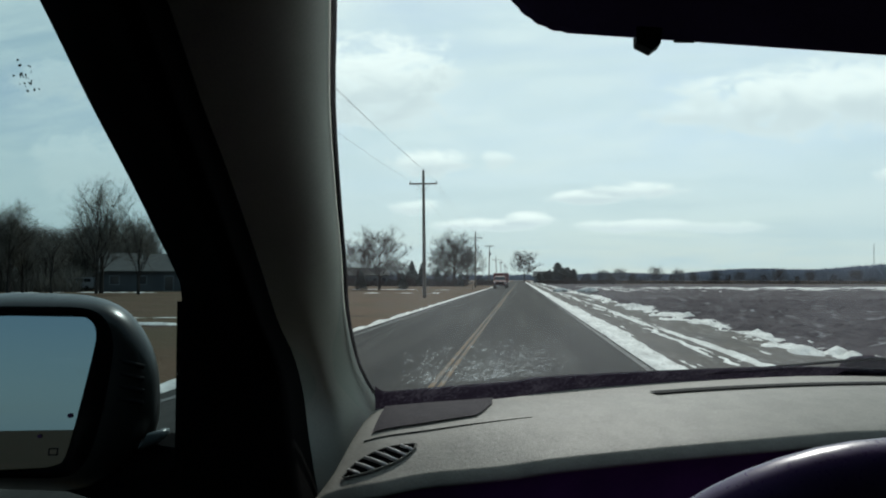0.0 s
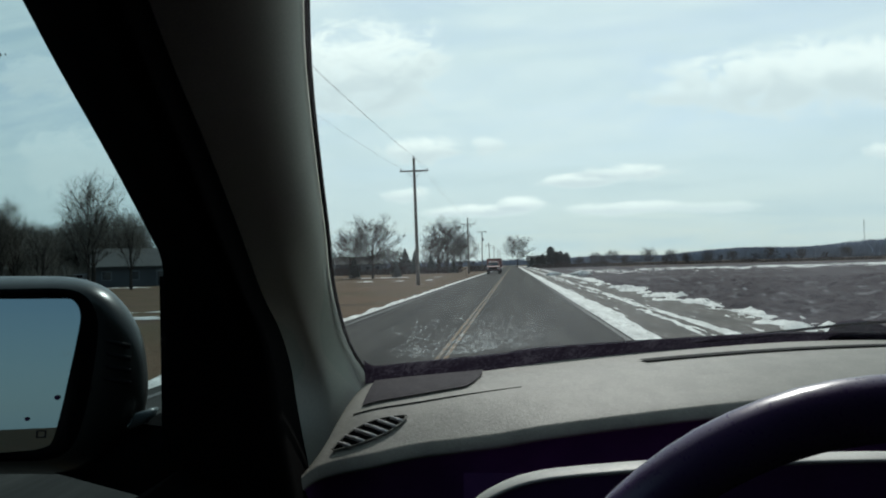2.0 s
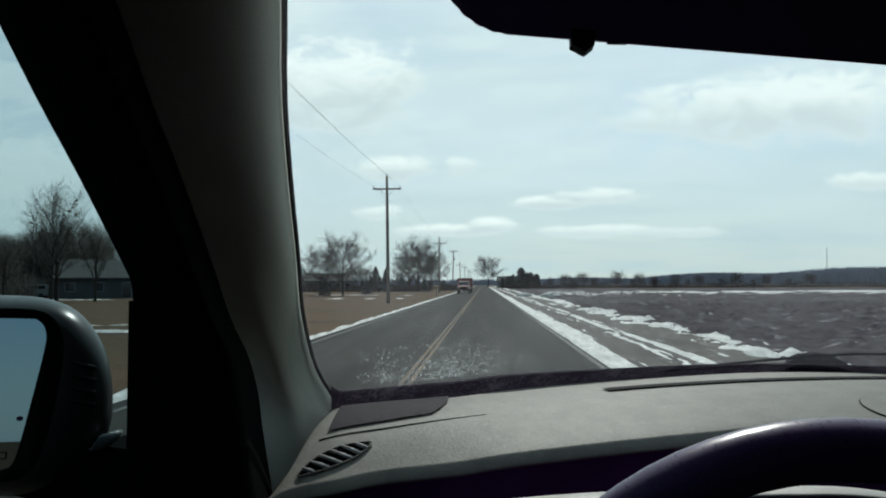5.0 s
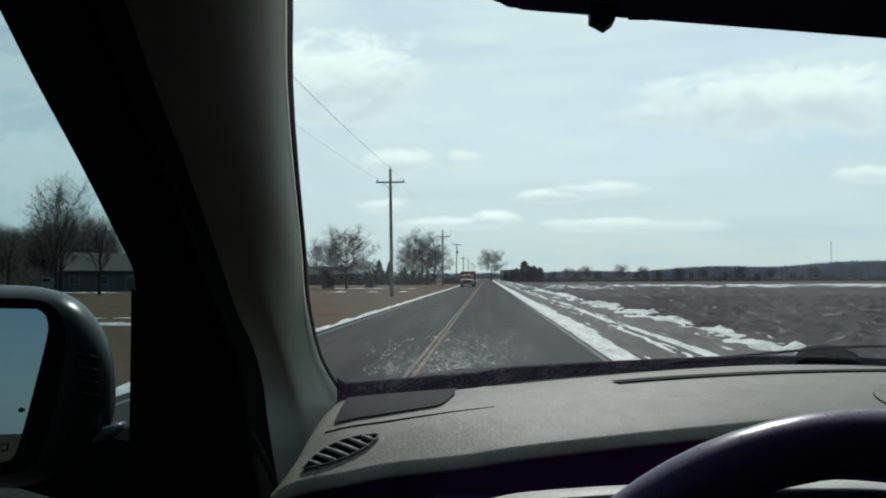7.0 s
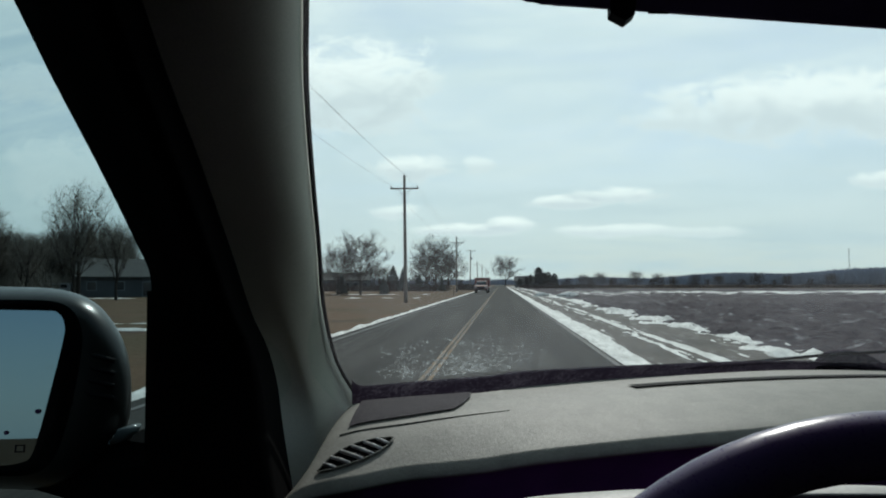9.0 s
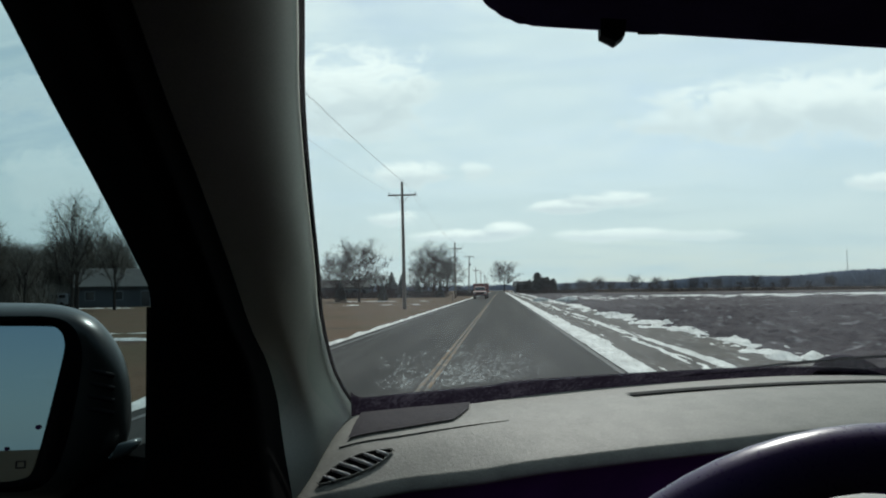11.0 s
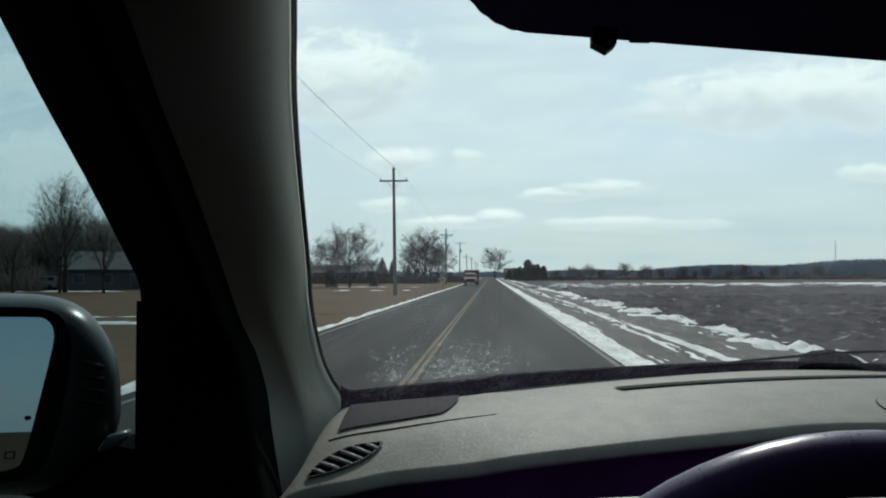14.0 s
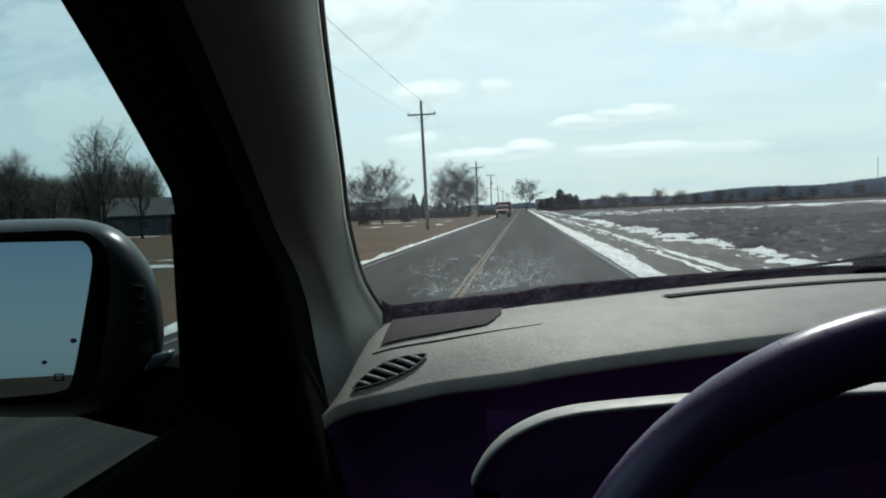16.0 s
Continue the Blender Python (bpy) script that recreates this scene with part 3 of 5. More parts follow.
def dash_at(x, y):
    """The dashboard's height and place under a point of the plan."""
    s, f = 0.3, 0.5
    for n in range(30):
        p = dash_point(s, f)
        e, ds, df = Vector((x, y, 0)) - p, dash_point(s + 0.002, f) - p, dash_point(s, f + 0.002) - p
        det = ds.x * df.y - ds.y * df.x
        s += 0.7 * 0.002 * (e.x * df.y - e.y * df.x) / det
        f += 0.7 * 0.002 * (ds.x * e.y - ds.y * e.x) / det
        s, f = min(max(s, 0.0), 0.995), min(max(f, 0.0), 1.0)
    return dash_point(s, f)


def build_dashboard():
    bm = bmesh.new()
    rows = []
    for k in range(61):
        s = k / 60
        row = [dash_point(s, j / 16) for j in range(17)]
        a = along(NEAR, s)
        # rounded lip and the face below it
        lip = [a + Vector((0, dy, dz)) for dy, dz in ((-0.0014, -0.0006), (-0.0036, -0.0026), (-0.0082, -0.0080), (-0.0116, -0.0132), (-0.0122, -0.0158), (-0.0100, -0.0180), (-0.002, -0.0190))]
        rows.append([*lip[::-1], *row])
    sheet(bm, rows)
    top = car_part("dashboard", bm, DASH, label="grey grained vinyl dashboard top", smooth=True)
    bm = bmesh.new()
    rows = []
    for k in range(61):
        a = along(NEAR, k / 60)
        rows.append([a + Vector((0, 0.0, -0.018)), a + Vector((0, 0.03, -0.05)), a + Vector((0, 0.05, -0.16)), a + Vector((0, -0.03, -0.34)), a + Vector((0, 0.10, -0.62))])
    sheet(bm, rows)
    car_part("dashboard_face", bm, FLARE_DARK, label="dark lower dashboard", smooth=True)
    bm = bmesh.new()
    sheet(bm, [[dash_point(0, f / 10) + Vector((-0.002 - 0.004 * d, 0, -0.002 - 0.12 * d * d)) for d in range(4)] for f in range(11)])
    car_part("dashboard_end", bm, DASH_DARK, smooth=True)
    # demister vent: lens-shaped frame, sunlit-pale slanting slats over a dark sheet as well
    def vent_place(u, w):
        # u along the vent, w across
        x = -0.213 + 0.077 * u + 0.018 * w
        y = 0.824 + 0.068 * u - 0.010 * w
        return x, y
    def lens(u):
        return 0.86 * math.sin(math.pi * min(max(u, 0.02), 0.98)) ** 0.7
    well = []
    for k in range(24):
        u = k / 23
        well.append((u, lens(u) * 0.85))
    loop = [(u, -w) for u, w in well] + [(u, w) for u, w in well[::-1]]
    flat = [dash_at(*vent_place(u, w)) for u, w in loop]
    middle = sum(flat, Vector()) / len(flat)
    # flat black sheet on the pad gives the shade inside the duct
    bm = bmesh.new()
    vs = [bm.verts.new(p + Vector((0, 0, 0.0025))) for p in flat]
    bm.faces.new(vs)
    car_part("vent_well_shade", bm, SHADE_BLACK, top, "flat black sheet for the shaded demister duct")
    bm = bmesh.new()
    rim = [middle + (p - middle) * 1.03 + Vector((0, 0, 0.003)) for p in flat]
    tube(bm, rim + [rim[0]], 0.0010, 6, False)
    car_part("vent_rim", bm, DASH, top, smooth=True)
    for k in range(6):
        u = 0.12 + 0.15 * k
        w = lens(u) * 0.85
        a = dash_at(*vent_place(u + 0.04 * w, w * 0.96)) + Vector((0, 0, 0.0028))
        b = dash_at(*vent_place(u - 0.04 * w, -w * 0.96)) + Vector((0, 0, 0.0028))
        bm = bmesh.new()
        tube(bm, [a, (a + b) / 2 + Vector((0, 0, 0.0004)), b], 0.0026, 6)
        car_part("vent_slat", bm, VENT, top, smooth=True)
    # dark speaker cover in the corner
    bm = bmesh.new()
    rows = []
    for k in range(17):
        u = k / 16
        x = -0.196 + 0.154 * u
        y_far = 1.005 + 0.082 * u
        y_near = 0.910 + 0.085 * u + (0.05 * ((u - 0.85) / 0.15) ** 2 if u > 0.85 else 0)
        rows.append([dash_at(x, y_near + (y_far - y_near) * j / 8) + Vector((0, 0, 0.003)) for j in range(9)])
    sheet(bm, rows)
    car_part("speaker_cover", bm, GRILLE, top, "dark speaker cover in the corner")
    # seam of the top pad
    bm = bmesh.new()
    tube(bm, [dash_at(-0.204 + 0.22 * k / 12, 0.892 + 0.105 * k / 12) + Vector((0, 0, 0.0004)) for k in range(13)], [0.0013] * 6 + [0.0012 - 0.00015 * k for k in range(7)], 5)
    car_part("pad_seam", bm, RUBBER, top)
    # long demister slot near the glass
    bm = bmesh.new()
    rows = []
    for k in range(25):
        x = 0.217 + 0.75 * k / 24
        y = 1.140 + 0.44 * (x - 0.217) - 0.24 * (x - 0.217) ** 2
        p = dash_at(x, y)
        rows.append([p + Vector((0, 0, 0.003)), p + Vector((-0.01, 0.022, 0.003))])
    sheet(bm, rows)
    car_part("demister_slot", bm, RUBBER, top, "long black demister slot")
    # shallow oval recess further across the top
    bm = bmesh.new()
    ring = [dash_at(0.650 + 0.055 * math.cos(a), 1.090 + 0.065 * math.sin(a)) + Vector((0, 0, 0.0015)) for a in [2 * math.pi * j / 32 for j in range(32)]]
    bm.faces.new([bm.verts.new(p + Vector((0, 0, 0.001))) for p in ring])
    tray = car_part("oval_cover", bm, DASH, top, "grey oval sensor cover")
    bm = bmesh.new()
    tube(bm, ring + [ring[0]], 0.0011, 6, False)
    car_part("oval_rim", bm, RUBBER, top, smooth=True)
    # instrument hood: lip paled for sunlight; shade-black shelf falls back to the dashboard's face
    ARCH = [(-0.060, 0.603, 1.2500), (-0.047, 0.600, 1.2720), (-0.027, 0.600, 1.2910), (0.001, 0.600, 1.3055), (0.029, 0.600, 1.3130), (0.057, 0.600, 1.3165), (0.085, 0.600, 1.3190), (0.125, 0.600, 1.3220), (0.200, 0.600, 1.3260), (0.275, 0.600, 1.3290), (0.360, 0.600, 1.3280), (0.430, 0.600, 1.3100), (0.460, 0.610, 1.2520)]
    lip_rows, shelf_rows, back_rows = [], [], []
    for k in range(49):
        p = along(ARCH, k / 48)
        low = (Vector((0.19, 0.60, 1.12)) - p).normalized()
        lip_rows.append([p + Vector((0, 0.036, -0.006)), p + Vector((0, 0.033, -0.0015)), p + Vector((0, 0.018, 0.0005)), p + Vector((0, 0.003, 0.0)), p + low * 0.0012 + Vector((0, 0.0002, 0)), p + low * 0.0032 + Vector((0, 0.0006, 0)), p + low * 0.005 + Vector((0, 0.004, 0))])
        shelf_rows.append([p + Vector((0, 0.036, -0.006)), p + Vector((0, 0.044, -0.06)), p + Vector((0, 0.16, -0.075))])
        back_rows.append([p + low * 0.005 + Vector((0, 0.004, 0)), p + low * 0.085 + Vector((0, 0.032, 0))])
    bm = bmesh.new()
    sheet(bm, lip_rows)
    hood = car_part("instrument_hood", bm, HOOD, label="grey instrument hood lip, coloured paler for the sun on it", smooth=True)
    for name, rows, mat in (("hood_shelf_shade", shelf_rows, SHADE_BLACK), ("hood_lining", back_rows, FLARE_DARK)):
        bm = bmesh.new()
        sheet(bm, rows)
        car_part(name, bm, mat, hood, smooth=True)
    bm = bmesh.new()
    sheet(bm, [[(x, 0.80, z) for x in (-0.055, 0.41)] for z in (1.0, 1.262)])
    car_part("instrument_panel", bm, FLARE_DARK, label="dark instrument panel, tinted purple for lens flare")


build_dashboard()


def build_wheel():
    # rim, hub, spokes and column of the steering wheel
    centre, tilt, big, small = Vector(WHEEL_AT), radians(WHEEL_TILT), 0.2155, 0.0187
    across, up = Vector((1, 0, 0)), Vector((0, math.sin(tilt), math.cos(tilt)))
    out = across.cross(up) * -1.0
    bm = bmesh.new()
    rows = []
    for k in range(73):
        a = 2 * math.pi * k / 72
        way = across * math.cos(a) + up * math.sin(a)
        grip = 1.0 + 0.03 * math.exp(-((math.degrees(a) - 150) / 14) ** 2)
        rows.append([centre + way * big + small * grip * (way * math.cos(b) + out * math.sin(b)) for b in [2 * math.pi * j / 20 for j in range(20)]])
    sheet(bm, rows, True)
    wheel = car_part("steering_wheel", bm, LEATHER, label="black leather steering wheel rim", smooth=True)
    bm = bmesh.new()
    rows = [[centre - out * 0.02 + (across * math.cos(a) * r * 1.25 + up * math.sin(a) * r) + out * h for a in [2 * math.pi * j / 28 for j in range(28)]] for r, h in ((0.001, 0.035), (0.05, 0.033), (0.068, 0.02), (0.07, 0.0), (0.05, -0.02))]
    sheet(bm, rows, True)
    car_part("hub", bm, BLACK, wheel, smooth=True)
    for a in (200, 340, 270):
        way = across * math.cos(radians(a)) + up * math.sin(radians(a))
        side = out.cross(way)
        bm = bmesh.new()
        tube(bm, [centre + way * 0.05, centre + way * 0.12 - out * 0.005, centre + way * big], [0.024, 0.016, 0.014], 8)
        car_part("spoke", bm, BLACK, wheel, smooth=True)
    bm = bmesh.new()
    tube(bm, [centre - out * 0.02, centre - out * 0.40], [0.04, 0.045], 16)
    car_part("steering_column", bm, BLACK, smooth=True)


WHEEL_AT, WHEEL_TILT = (0.2286, 0.393, 1.203), -4.6
build_wheel()


FARTHER = Matrix.Translation(EYE) @ Matrix.Scale(1.17, 4) @ Matrix.Translation(-EYE)


def build_visor():
    # folded-down sun visor with a rounded corner and a retaining pin
    low, top_y = 0.31, 0.27
    outline = []
    for k in range(9):
        a = math.pi / 2 * k / 8
        outline.append((0.032 - 0.045 * math.sin(a) + 0.0, 0.048 * (1 - math.cos(a))))
    shape = [(0.50, -0.049)] + [(0.034, 0.0 - 0.0)] + [(x, h) for x, h in outline[1:]] + [(-0.015, 0.10), (0.50, 0.10)]
    def place(x, h):
        return FARTHER @ Vector((x, low + (top_y - low) * max(h, 0) / 0.15, 1.6475 - 0.041 * (x - 0.03) * 0 + h - (0.1 * (x - 0.034) if h <= 0 and x < 0.4 else 0)))
    bm = bmesh.new()
    slab(bm, [place(x, h) for x, h in shape], 0.016, (0, 0.95, 0.3))
    bmesh.ops.bevel(bm, geom=list(bm.edges), offset=0.004, segments=2, affect="EDGES")
    visor = car_part("sun_visor", bm, FABRIC, label="dark grey fabric sun visor, tipped down", smooth=False)
    bm = bmesh.new()
    slab(bm, [FARTHER @ Vector(p) for p in ((0.0605, low - 0.001, 1.650), (0.0605, low - 0.001, 1.642), (0.068, low - 0.001, 1.6378), (0.0725, low - 0.001, 1.6412), (0.0735, low - 0.001, 1.650))], 0.012, (0, 1, 0))
    car_part("visor_clip", bm, BLACK, visor, "small black clip")
    bm = bmesh.new()
    tube(bm, [FARTHER @ Vector(p) for p in ((0.080, low + 0.004, 1.6445), (0.090, low + 0.004, 1.6440))], 0.002, 6)
    car_part("visor_catch", bm, BLACK, visor)


build_visor()


def build_mirror():
    # side mirror: shell lofted forward, glass set in a bezel
    SHELL = [(-0.80, 1.44), (-0.79, 1.488), (-0.72, 1.505), (-0.64, 1.506), (-0.574, 1.502), (-0.528, 1.485), (-0.497, 1.451), (-0.480, 1.411), (-0.475, 1.354), (-0.482, 1.318), (-0.505, 1.278), (-0.56, 1.240), (-0.64, 1.236), (-0.74, 1.242), (-0.79, 1.29)]
    GLASS = [(-0.78, 1.44), (-0.765, 1.468), (-0.70, 1.475), (-0.64, 1.476), (-0.580, 1.4755), (-0.560, 1.468), (-0.5535, 1.452), (-0.556, 1.43), (-0.570, 1.372), (-0.583, 1.322), (-0.594, 1.290), (-0.607, 1.279), (-0.64, 1.275), (-0.73, 1.278), (-0.77, 1.32)]
    mid = Vector((-0.63, 0, 1.375))
    def ring(points, y, grow, count=60):
        row = []
        for k in range(count):
            f = k / count * len(points)
            i = int(f)
            f -= i
            p = [Vector((points[(i + d) % len(points)][0], 0, points[(i + d) % len(points)][1])) for d in (-1, 0, 1, 2)]
            q = 0.5 * (2 * p[1] + (p[2] - p[0]) * f + (2 * p[0] - 5 * p[1] + 4 * p[2] - p[3]) * f * f + (3 * p[1] - p[0] - 3 * p[2] + p[3]) * f ** 3)
            q = mid + (q - mid) * grow
            row.append(Vector((q.x, y, q.z)))
        return row
    # the flank rolls over from the bezel's face to the outer edge of the housing
    inner, outer_edge = ring(GLASS, 0.848, 1.05), ring(SHELL, 0.880, 0.985)
    def flank(f):
        y = 0.846 + 0.07 * (1 - math.sqrt(max(0.0, 1 - f * f)))
        row = [p + (q - p) * f for p, q in zip(inner, outer_edge)]
        return [EYE + (p - EYE) * ((y - EYE.y) / (p.y - EYE.y)) for p in row]
    def behind(y, grow):
        return [EYE + (p - EYE) * ((y + 0.036 - EYE.y) / (p.y - EYE.y)) for p in ring(SHELL, 0.880, grow)]
    bm = bmesh.new()
    sheet(bm, [ring(GLASS, 0.866, 0.98), ring(GLASS, 0.852, 1.0), ring(GLASS, 0.848, 1.03), *[flank(f) for f in (0.0, 0.1, 0.2, 0.28)]], True)
    rest = bmesh.new()
    sheet(rest, [*[flank(f) for f in (0.28, 0.4, 0.52, 0.64, 0.75, 0.84, 0.91, 0.96, 0.99, 1.0)], behind(0.892, 0.972), behind(0.915, 0.925), behind(0.945, 0.85), behind(0.985, 0.68), behind(1.0, 0.40), behind(1.008, 0.05)], True)
    shell = car_part("side_mirror", rest, MIRROR_SHELL, label="dark glossy side mirror housing", smooth=True)
    car_part("bezel", bm, SHADE_BLACK, shell, "matt black bezel", True)
    # ribs on the inner flank of the bezel
    for k in range(4):
        bm = bmesh.new()
        z = 1.418 - 0.016 * k
        tube(bm, [(-0.538 - 0.003 * k, 0.851, z + 0.006), (-0.515 - 0.002 * k, 0.856, z - 0.002), (-0.495, 0.868, z - 0.010)], 0.0035, 6)
        car_part("rib", bm, BLACK, shell, smooth=True)
    # the glass leans so that it looks back along the road
    normal = Vector((0.185, -0.975, 0.096)).normalized()
    bm = bmesh.new()
    ring_pts = ring(GLASS, 0.858, 0.99)
    seat = Vector((-0.64, 0.858, 1.375))
    vs = [bm.verts.new(p) for p in ring_pts]
    f = bm.faces.new(vs)
    me = car_part("mirror_glass", bm, MIRROR, shell, "real mirror glass with small dirt spots")
    me.data.polygons[0].use_smooth = False
    # lean carried by the plate's own geometry
    for v in me.data.vertices:
        d = v.co - seat
        v.co.y = seat.y + (normal.x * d.x + normal.z * d.z) / -normal.y * 1.0
    me.data.update()
    # heater mark and a spot of dirt
    for lo, hi in (((-0.618, 1.292), (-0.606, 1.2935)), ((-0.618, 1.300), (-0.606, 1.3015)), ((-0.618, 1.292), (-0.6165, 1.3015)), ((-0.6075, 1.292), (-0.606, 1.3015))):
        bm = bmesh.new()
        yy = lambda x, z: seat.y + (normal.x * (x - seat.x) + normal.z * (z - seat.z)) / -normal.y - 0.001
        vs = [bm.verts.new((x, yy(x, z), z)) for x, z in ((lo[0], lo[1]), (hi[0], lo[1]), (hi[0], hi[1]), (lo[0], hi[1]))]
        bm.faces.new(vs)
        car_part("heater_mark", bm, GRILLE, shell)
    # two dried drops on the glass
    for x, z, r in ((-0.630, 1.317, 0.0026), (-0.594, 1.343, 0.0032)):
        bm = bmesh.new()
        bm.faces.new([bm.verts.new((x + r * math.cos(a) * 1.2, yy(x, z) - 0.0005, z + r * math.sin(a))) for a in [2 * math.pi * j / 9 for j in range(9)]])
        car_part("dried_drop", bm, DASH_DARK, shell)
    # turn lamp and foot
    bm = bmesh.new()
    rows = [[Vector((-0.466 + 0.004 * k, 0.86 + 0.01 * k, 1.325)) + Vector((0.017 * math.cos(a) * w - 0.024, 0.008 * math.sin(a) * w, 0.008 * math.sin(a) * w - 0.012 + 0.009 * math.cos(a))) for a in [2 * math.pi * j / 10 for j in range(10)]] for k, w in ((0, 0.3), (1, 1.0), (2, 1.1), (3, 0.3))]
    sheet(bm, rows, True)
    car_part("turn_lamp", bm, LENS, shell, "clear turn lamp", True)
    bm = bmesh.new()
    slab(bm, [(-0.62, 0.89, 1.237), (-0.36, 0.84, 1.193), (-0.36, 0.84, 1.300), (-0.50, 0.89, 1.303)], 0.07, (0, 1, 0))
    car_part("mirror_foot", bm, SHADE_BLACK, shell)


build_mirror()


def build_shell():
    # sail panel and shade-black door top below the side window
    bm = bmesh.new()
    slab(bm, [(-0.352, 0.70, 1.10), (-0.352, 0.70, 1.50), (-0.30, 0.86, 1.40), (-0.30, 0.98, 1.10)], 0.02, (-1, 0.2, 0))
    car_part("sail_panel", bm, SHADE_BLACK)
    # the sill falls away towards the seat
    bm = bmesh.new()
    slab(bm, [(-0.352, -0.9, 1.292), (-0.352, 0.62, 1.292), (-0.340, 0.70, 1.30), (-0.30, 0.70, 1.27), (-0.28, -0.9, 1.25)], 0.10, (0, 0, -1))
    car_part("door_top", bm, SHADE_BLACK, label="dark vinyl door top")
    bm = bmesh.new()
    slab(bm, [(-0.36, -0.9, 1.18), (-0.33, 0.98, 1.18), (-0.32, 1.0, 0.35), (-0.34, -0.9, 0.35)], 0.05, (-1, 0, 0))
    car_part("door_panel", bm, SHADE_BLACK)
    # centre pillar set forward, out of view, to narrow the window's light
    bm = bmesh.new()
    slab(bm, [(-0.345, -0.16, 1.15), (-0.345, -0.60, 1.15), (-0.315, -0.60, 1.84), (-0.315, -0.12, 1.84)], 0.05, (-1, 0, 0))
    car_part("centre_pillar_light_block", bm, DASH_DARK)
    # door glass
    bm = bmesh.new()
    vs = [bm.verts.new(p) for p in ((-0.362, -0.40, 1.15), (-0.362, 0.76, 1.15), (-0.358, 0.74, 1.56), (-0.334, 0.36, 1.84), (-0.334, -0.40, 1.84))]
    bm.faces.new(vs)
    glass = car_part("door_glass", bm, SIDE_CLEAR, label="slightly tinted side window")
    glass.visible_shadow = False
    bm = bmesh.new()
    rng = random.Random(2)
    for k in range(26):
        c = Vector((-0.352, 0.424 + rng.gauss(0, 0.006), 1.668 + rng.gauss(0, 0.005)))
        bm.faces.new([bm.verts.new(c + rng.uniform(0.0004, 0.0018) * Vector((0, math.cos(a), math.sin(a)))) for a in (0.2, 1.6, 3.0, 4.4)])
    car_part("dirt_splash", bm, RUBBER, glass, "small dried dirt splash")
    # roof, header, floor close the cabin; unseen rear bulkhead and far side cut light
    def outer(name, corners, thick, axis, mat, label=""):
        bm = bmesh.new()
        slab(bm, corners, thick, axis)
        return car_part(name, bm, mat, label=label)
    outer("headliner", [(-0.30, 0.36, 1.80), (1.44, 0.36, 1.80), (1.44, -3.0, 1.80), (-0.30, -3.0, 1.80)], 0.02, (0, 0, 1), HEADLINER, "grey headliner")
    outer("windscreen_header", [(-0.16, 0.45, 1.775), (1.32, 0.45, 1.775), (1.40, 0.30, 1.80), (-0.24, 0.30, 1.80)], 0.03, (0, 0, 1), FABRIC)
    outer("roof", [(-0.33, 0.50, 1.845), (1.47, 0.50, 1.845), (1.47, -3.1, 1.88), (-0.33, -3.1, 1.88)], 0.02, (0, 0, 1), PAINT)
    # added wall close behind the seat keeps rear daylight out
    outer("rear_light_block", [(-0.33, -0.55, 0.3), (1.46, -0.55, 0.3), (1.46, -0.55, 1.80), (-0.33, -0.55, 1.80)], 0.05, (0, -1, 0), RUBBER)
    outer("cabin_floor", [(-0.38, 1.5, 0.33), (1.52, 1.5, 0.33), (1.52, -3.0, 0.33), (-0.38, -3.0, 0.33)], 0.04, (0, 0, -1), RUBBER)
    # unseen windowless wall instead of a passenger window, blocks its daylight
    outer("passenger_light_block", [(1.50, -1.2, 0.35), (1.50, 1.0, 0.35), (1.50, 1.0, 1.24), (1.44, 0.38, 1.82), (1.44, -1.2, 1.82)], 0.06, (1, 0, 0), RUBBER)
    outer("passenger_pillar", [(1.47, 1.02, 1.25), (1.47, 0.90, 1.25), (1.38, 0.28, 1.84), (1.38, 0.40, 1.84)], 0.06, (1, 0, 0), TRIM)
    outer("rear_body", [(1.50, -1.2, 0.35), (1.50, -3.2, 0.35), (1.46, -3.2, 1.86), (1.46, -1.2, 1.86)], 0.03, (1, 0, 0), PAINT)
    outer("rear_body", [(-0.36, -1.2, 0.35), (-0.36, -3.2, 0.35), (-0.32, -3.2, 1.86), (-0.32, -1.2, 1.86)], 0.03, (-1, 0, 0), PAINT)
    outer("tailgate", [(-0.36, -3.2, 0.35), (1.50, -3.2, 0.35), (1.46, -3.2, 1.86), (-0.32, -3.2, 1.86)], 0.03, (0, -1, 0), PAINT)
    outer("front_wing", [(-0.38, 0.95, 0.35), (-0.38, 2.35, 0.35), (-0.36, 2.35, 0.80), (-0.36, 0.95, 1.15)], 0.03, (-1, 0, 0), PAINT)
    outer("front_wing", [(1.52, 0.95, 0.35), (1.52, 2.35, 0.35), (1.50, 2.35, 0.80), (1.50, 0.95, 1.15)], 0.03, (1, 0, 0), PAINT)
    outer("front_bumper", [(-0.36, 2.35, 0.28), (1.50, 2.35, 0.28), (1.50, 2.35, 0.80), (-0.36, 2.35, 0.80)], 0.08, (0, 1, 0), PAINT)
    bm = bmesh.new()
    sheet(bm, [[(0.57 + (x - 0.57) * w, y, z - 0.05 * ((x - 0.57) / 0.93) ** 2) for x in np.linspace(-0.36, 1.50, 13)] for y, z, w in ((1.46, 1.16, 0.97), (1.7, 1.12, 0.98), (2.0, 1.02, 0.99), (2.25, 0.91, 1.0), (2.36, 0.80, 1.0))])
    car_part("bonnet", bm, PAINT, label="dark car bonnet below the windscreen", smooth=True)
    for x in (-0.30, 1.40):
        for y in (1.65, -2.2):
            bm = bmesh.new()
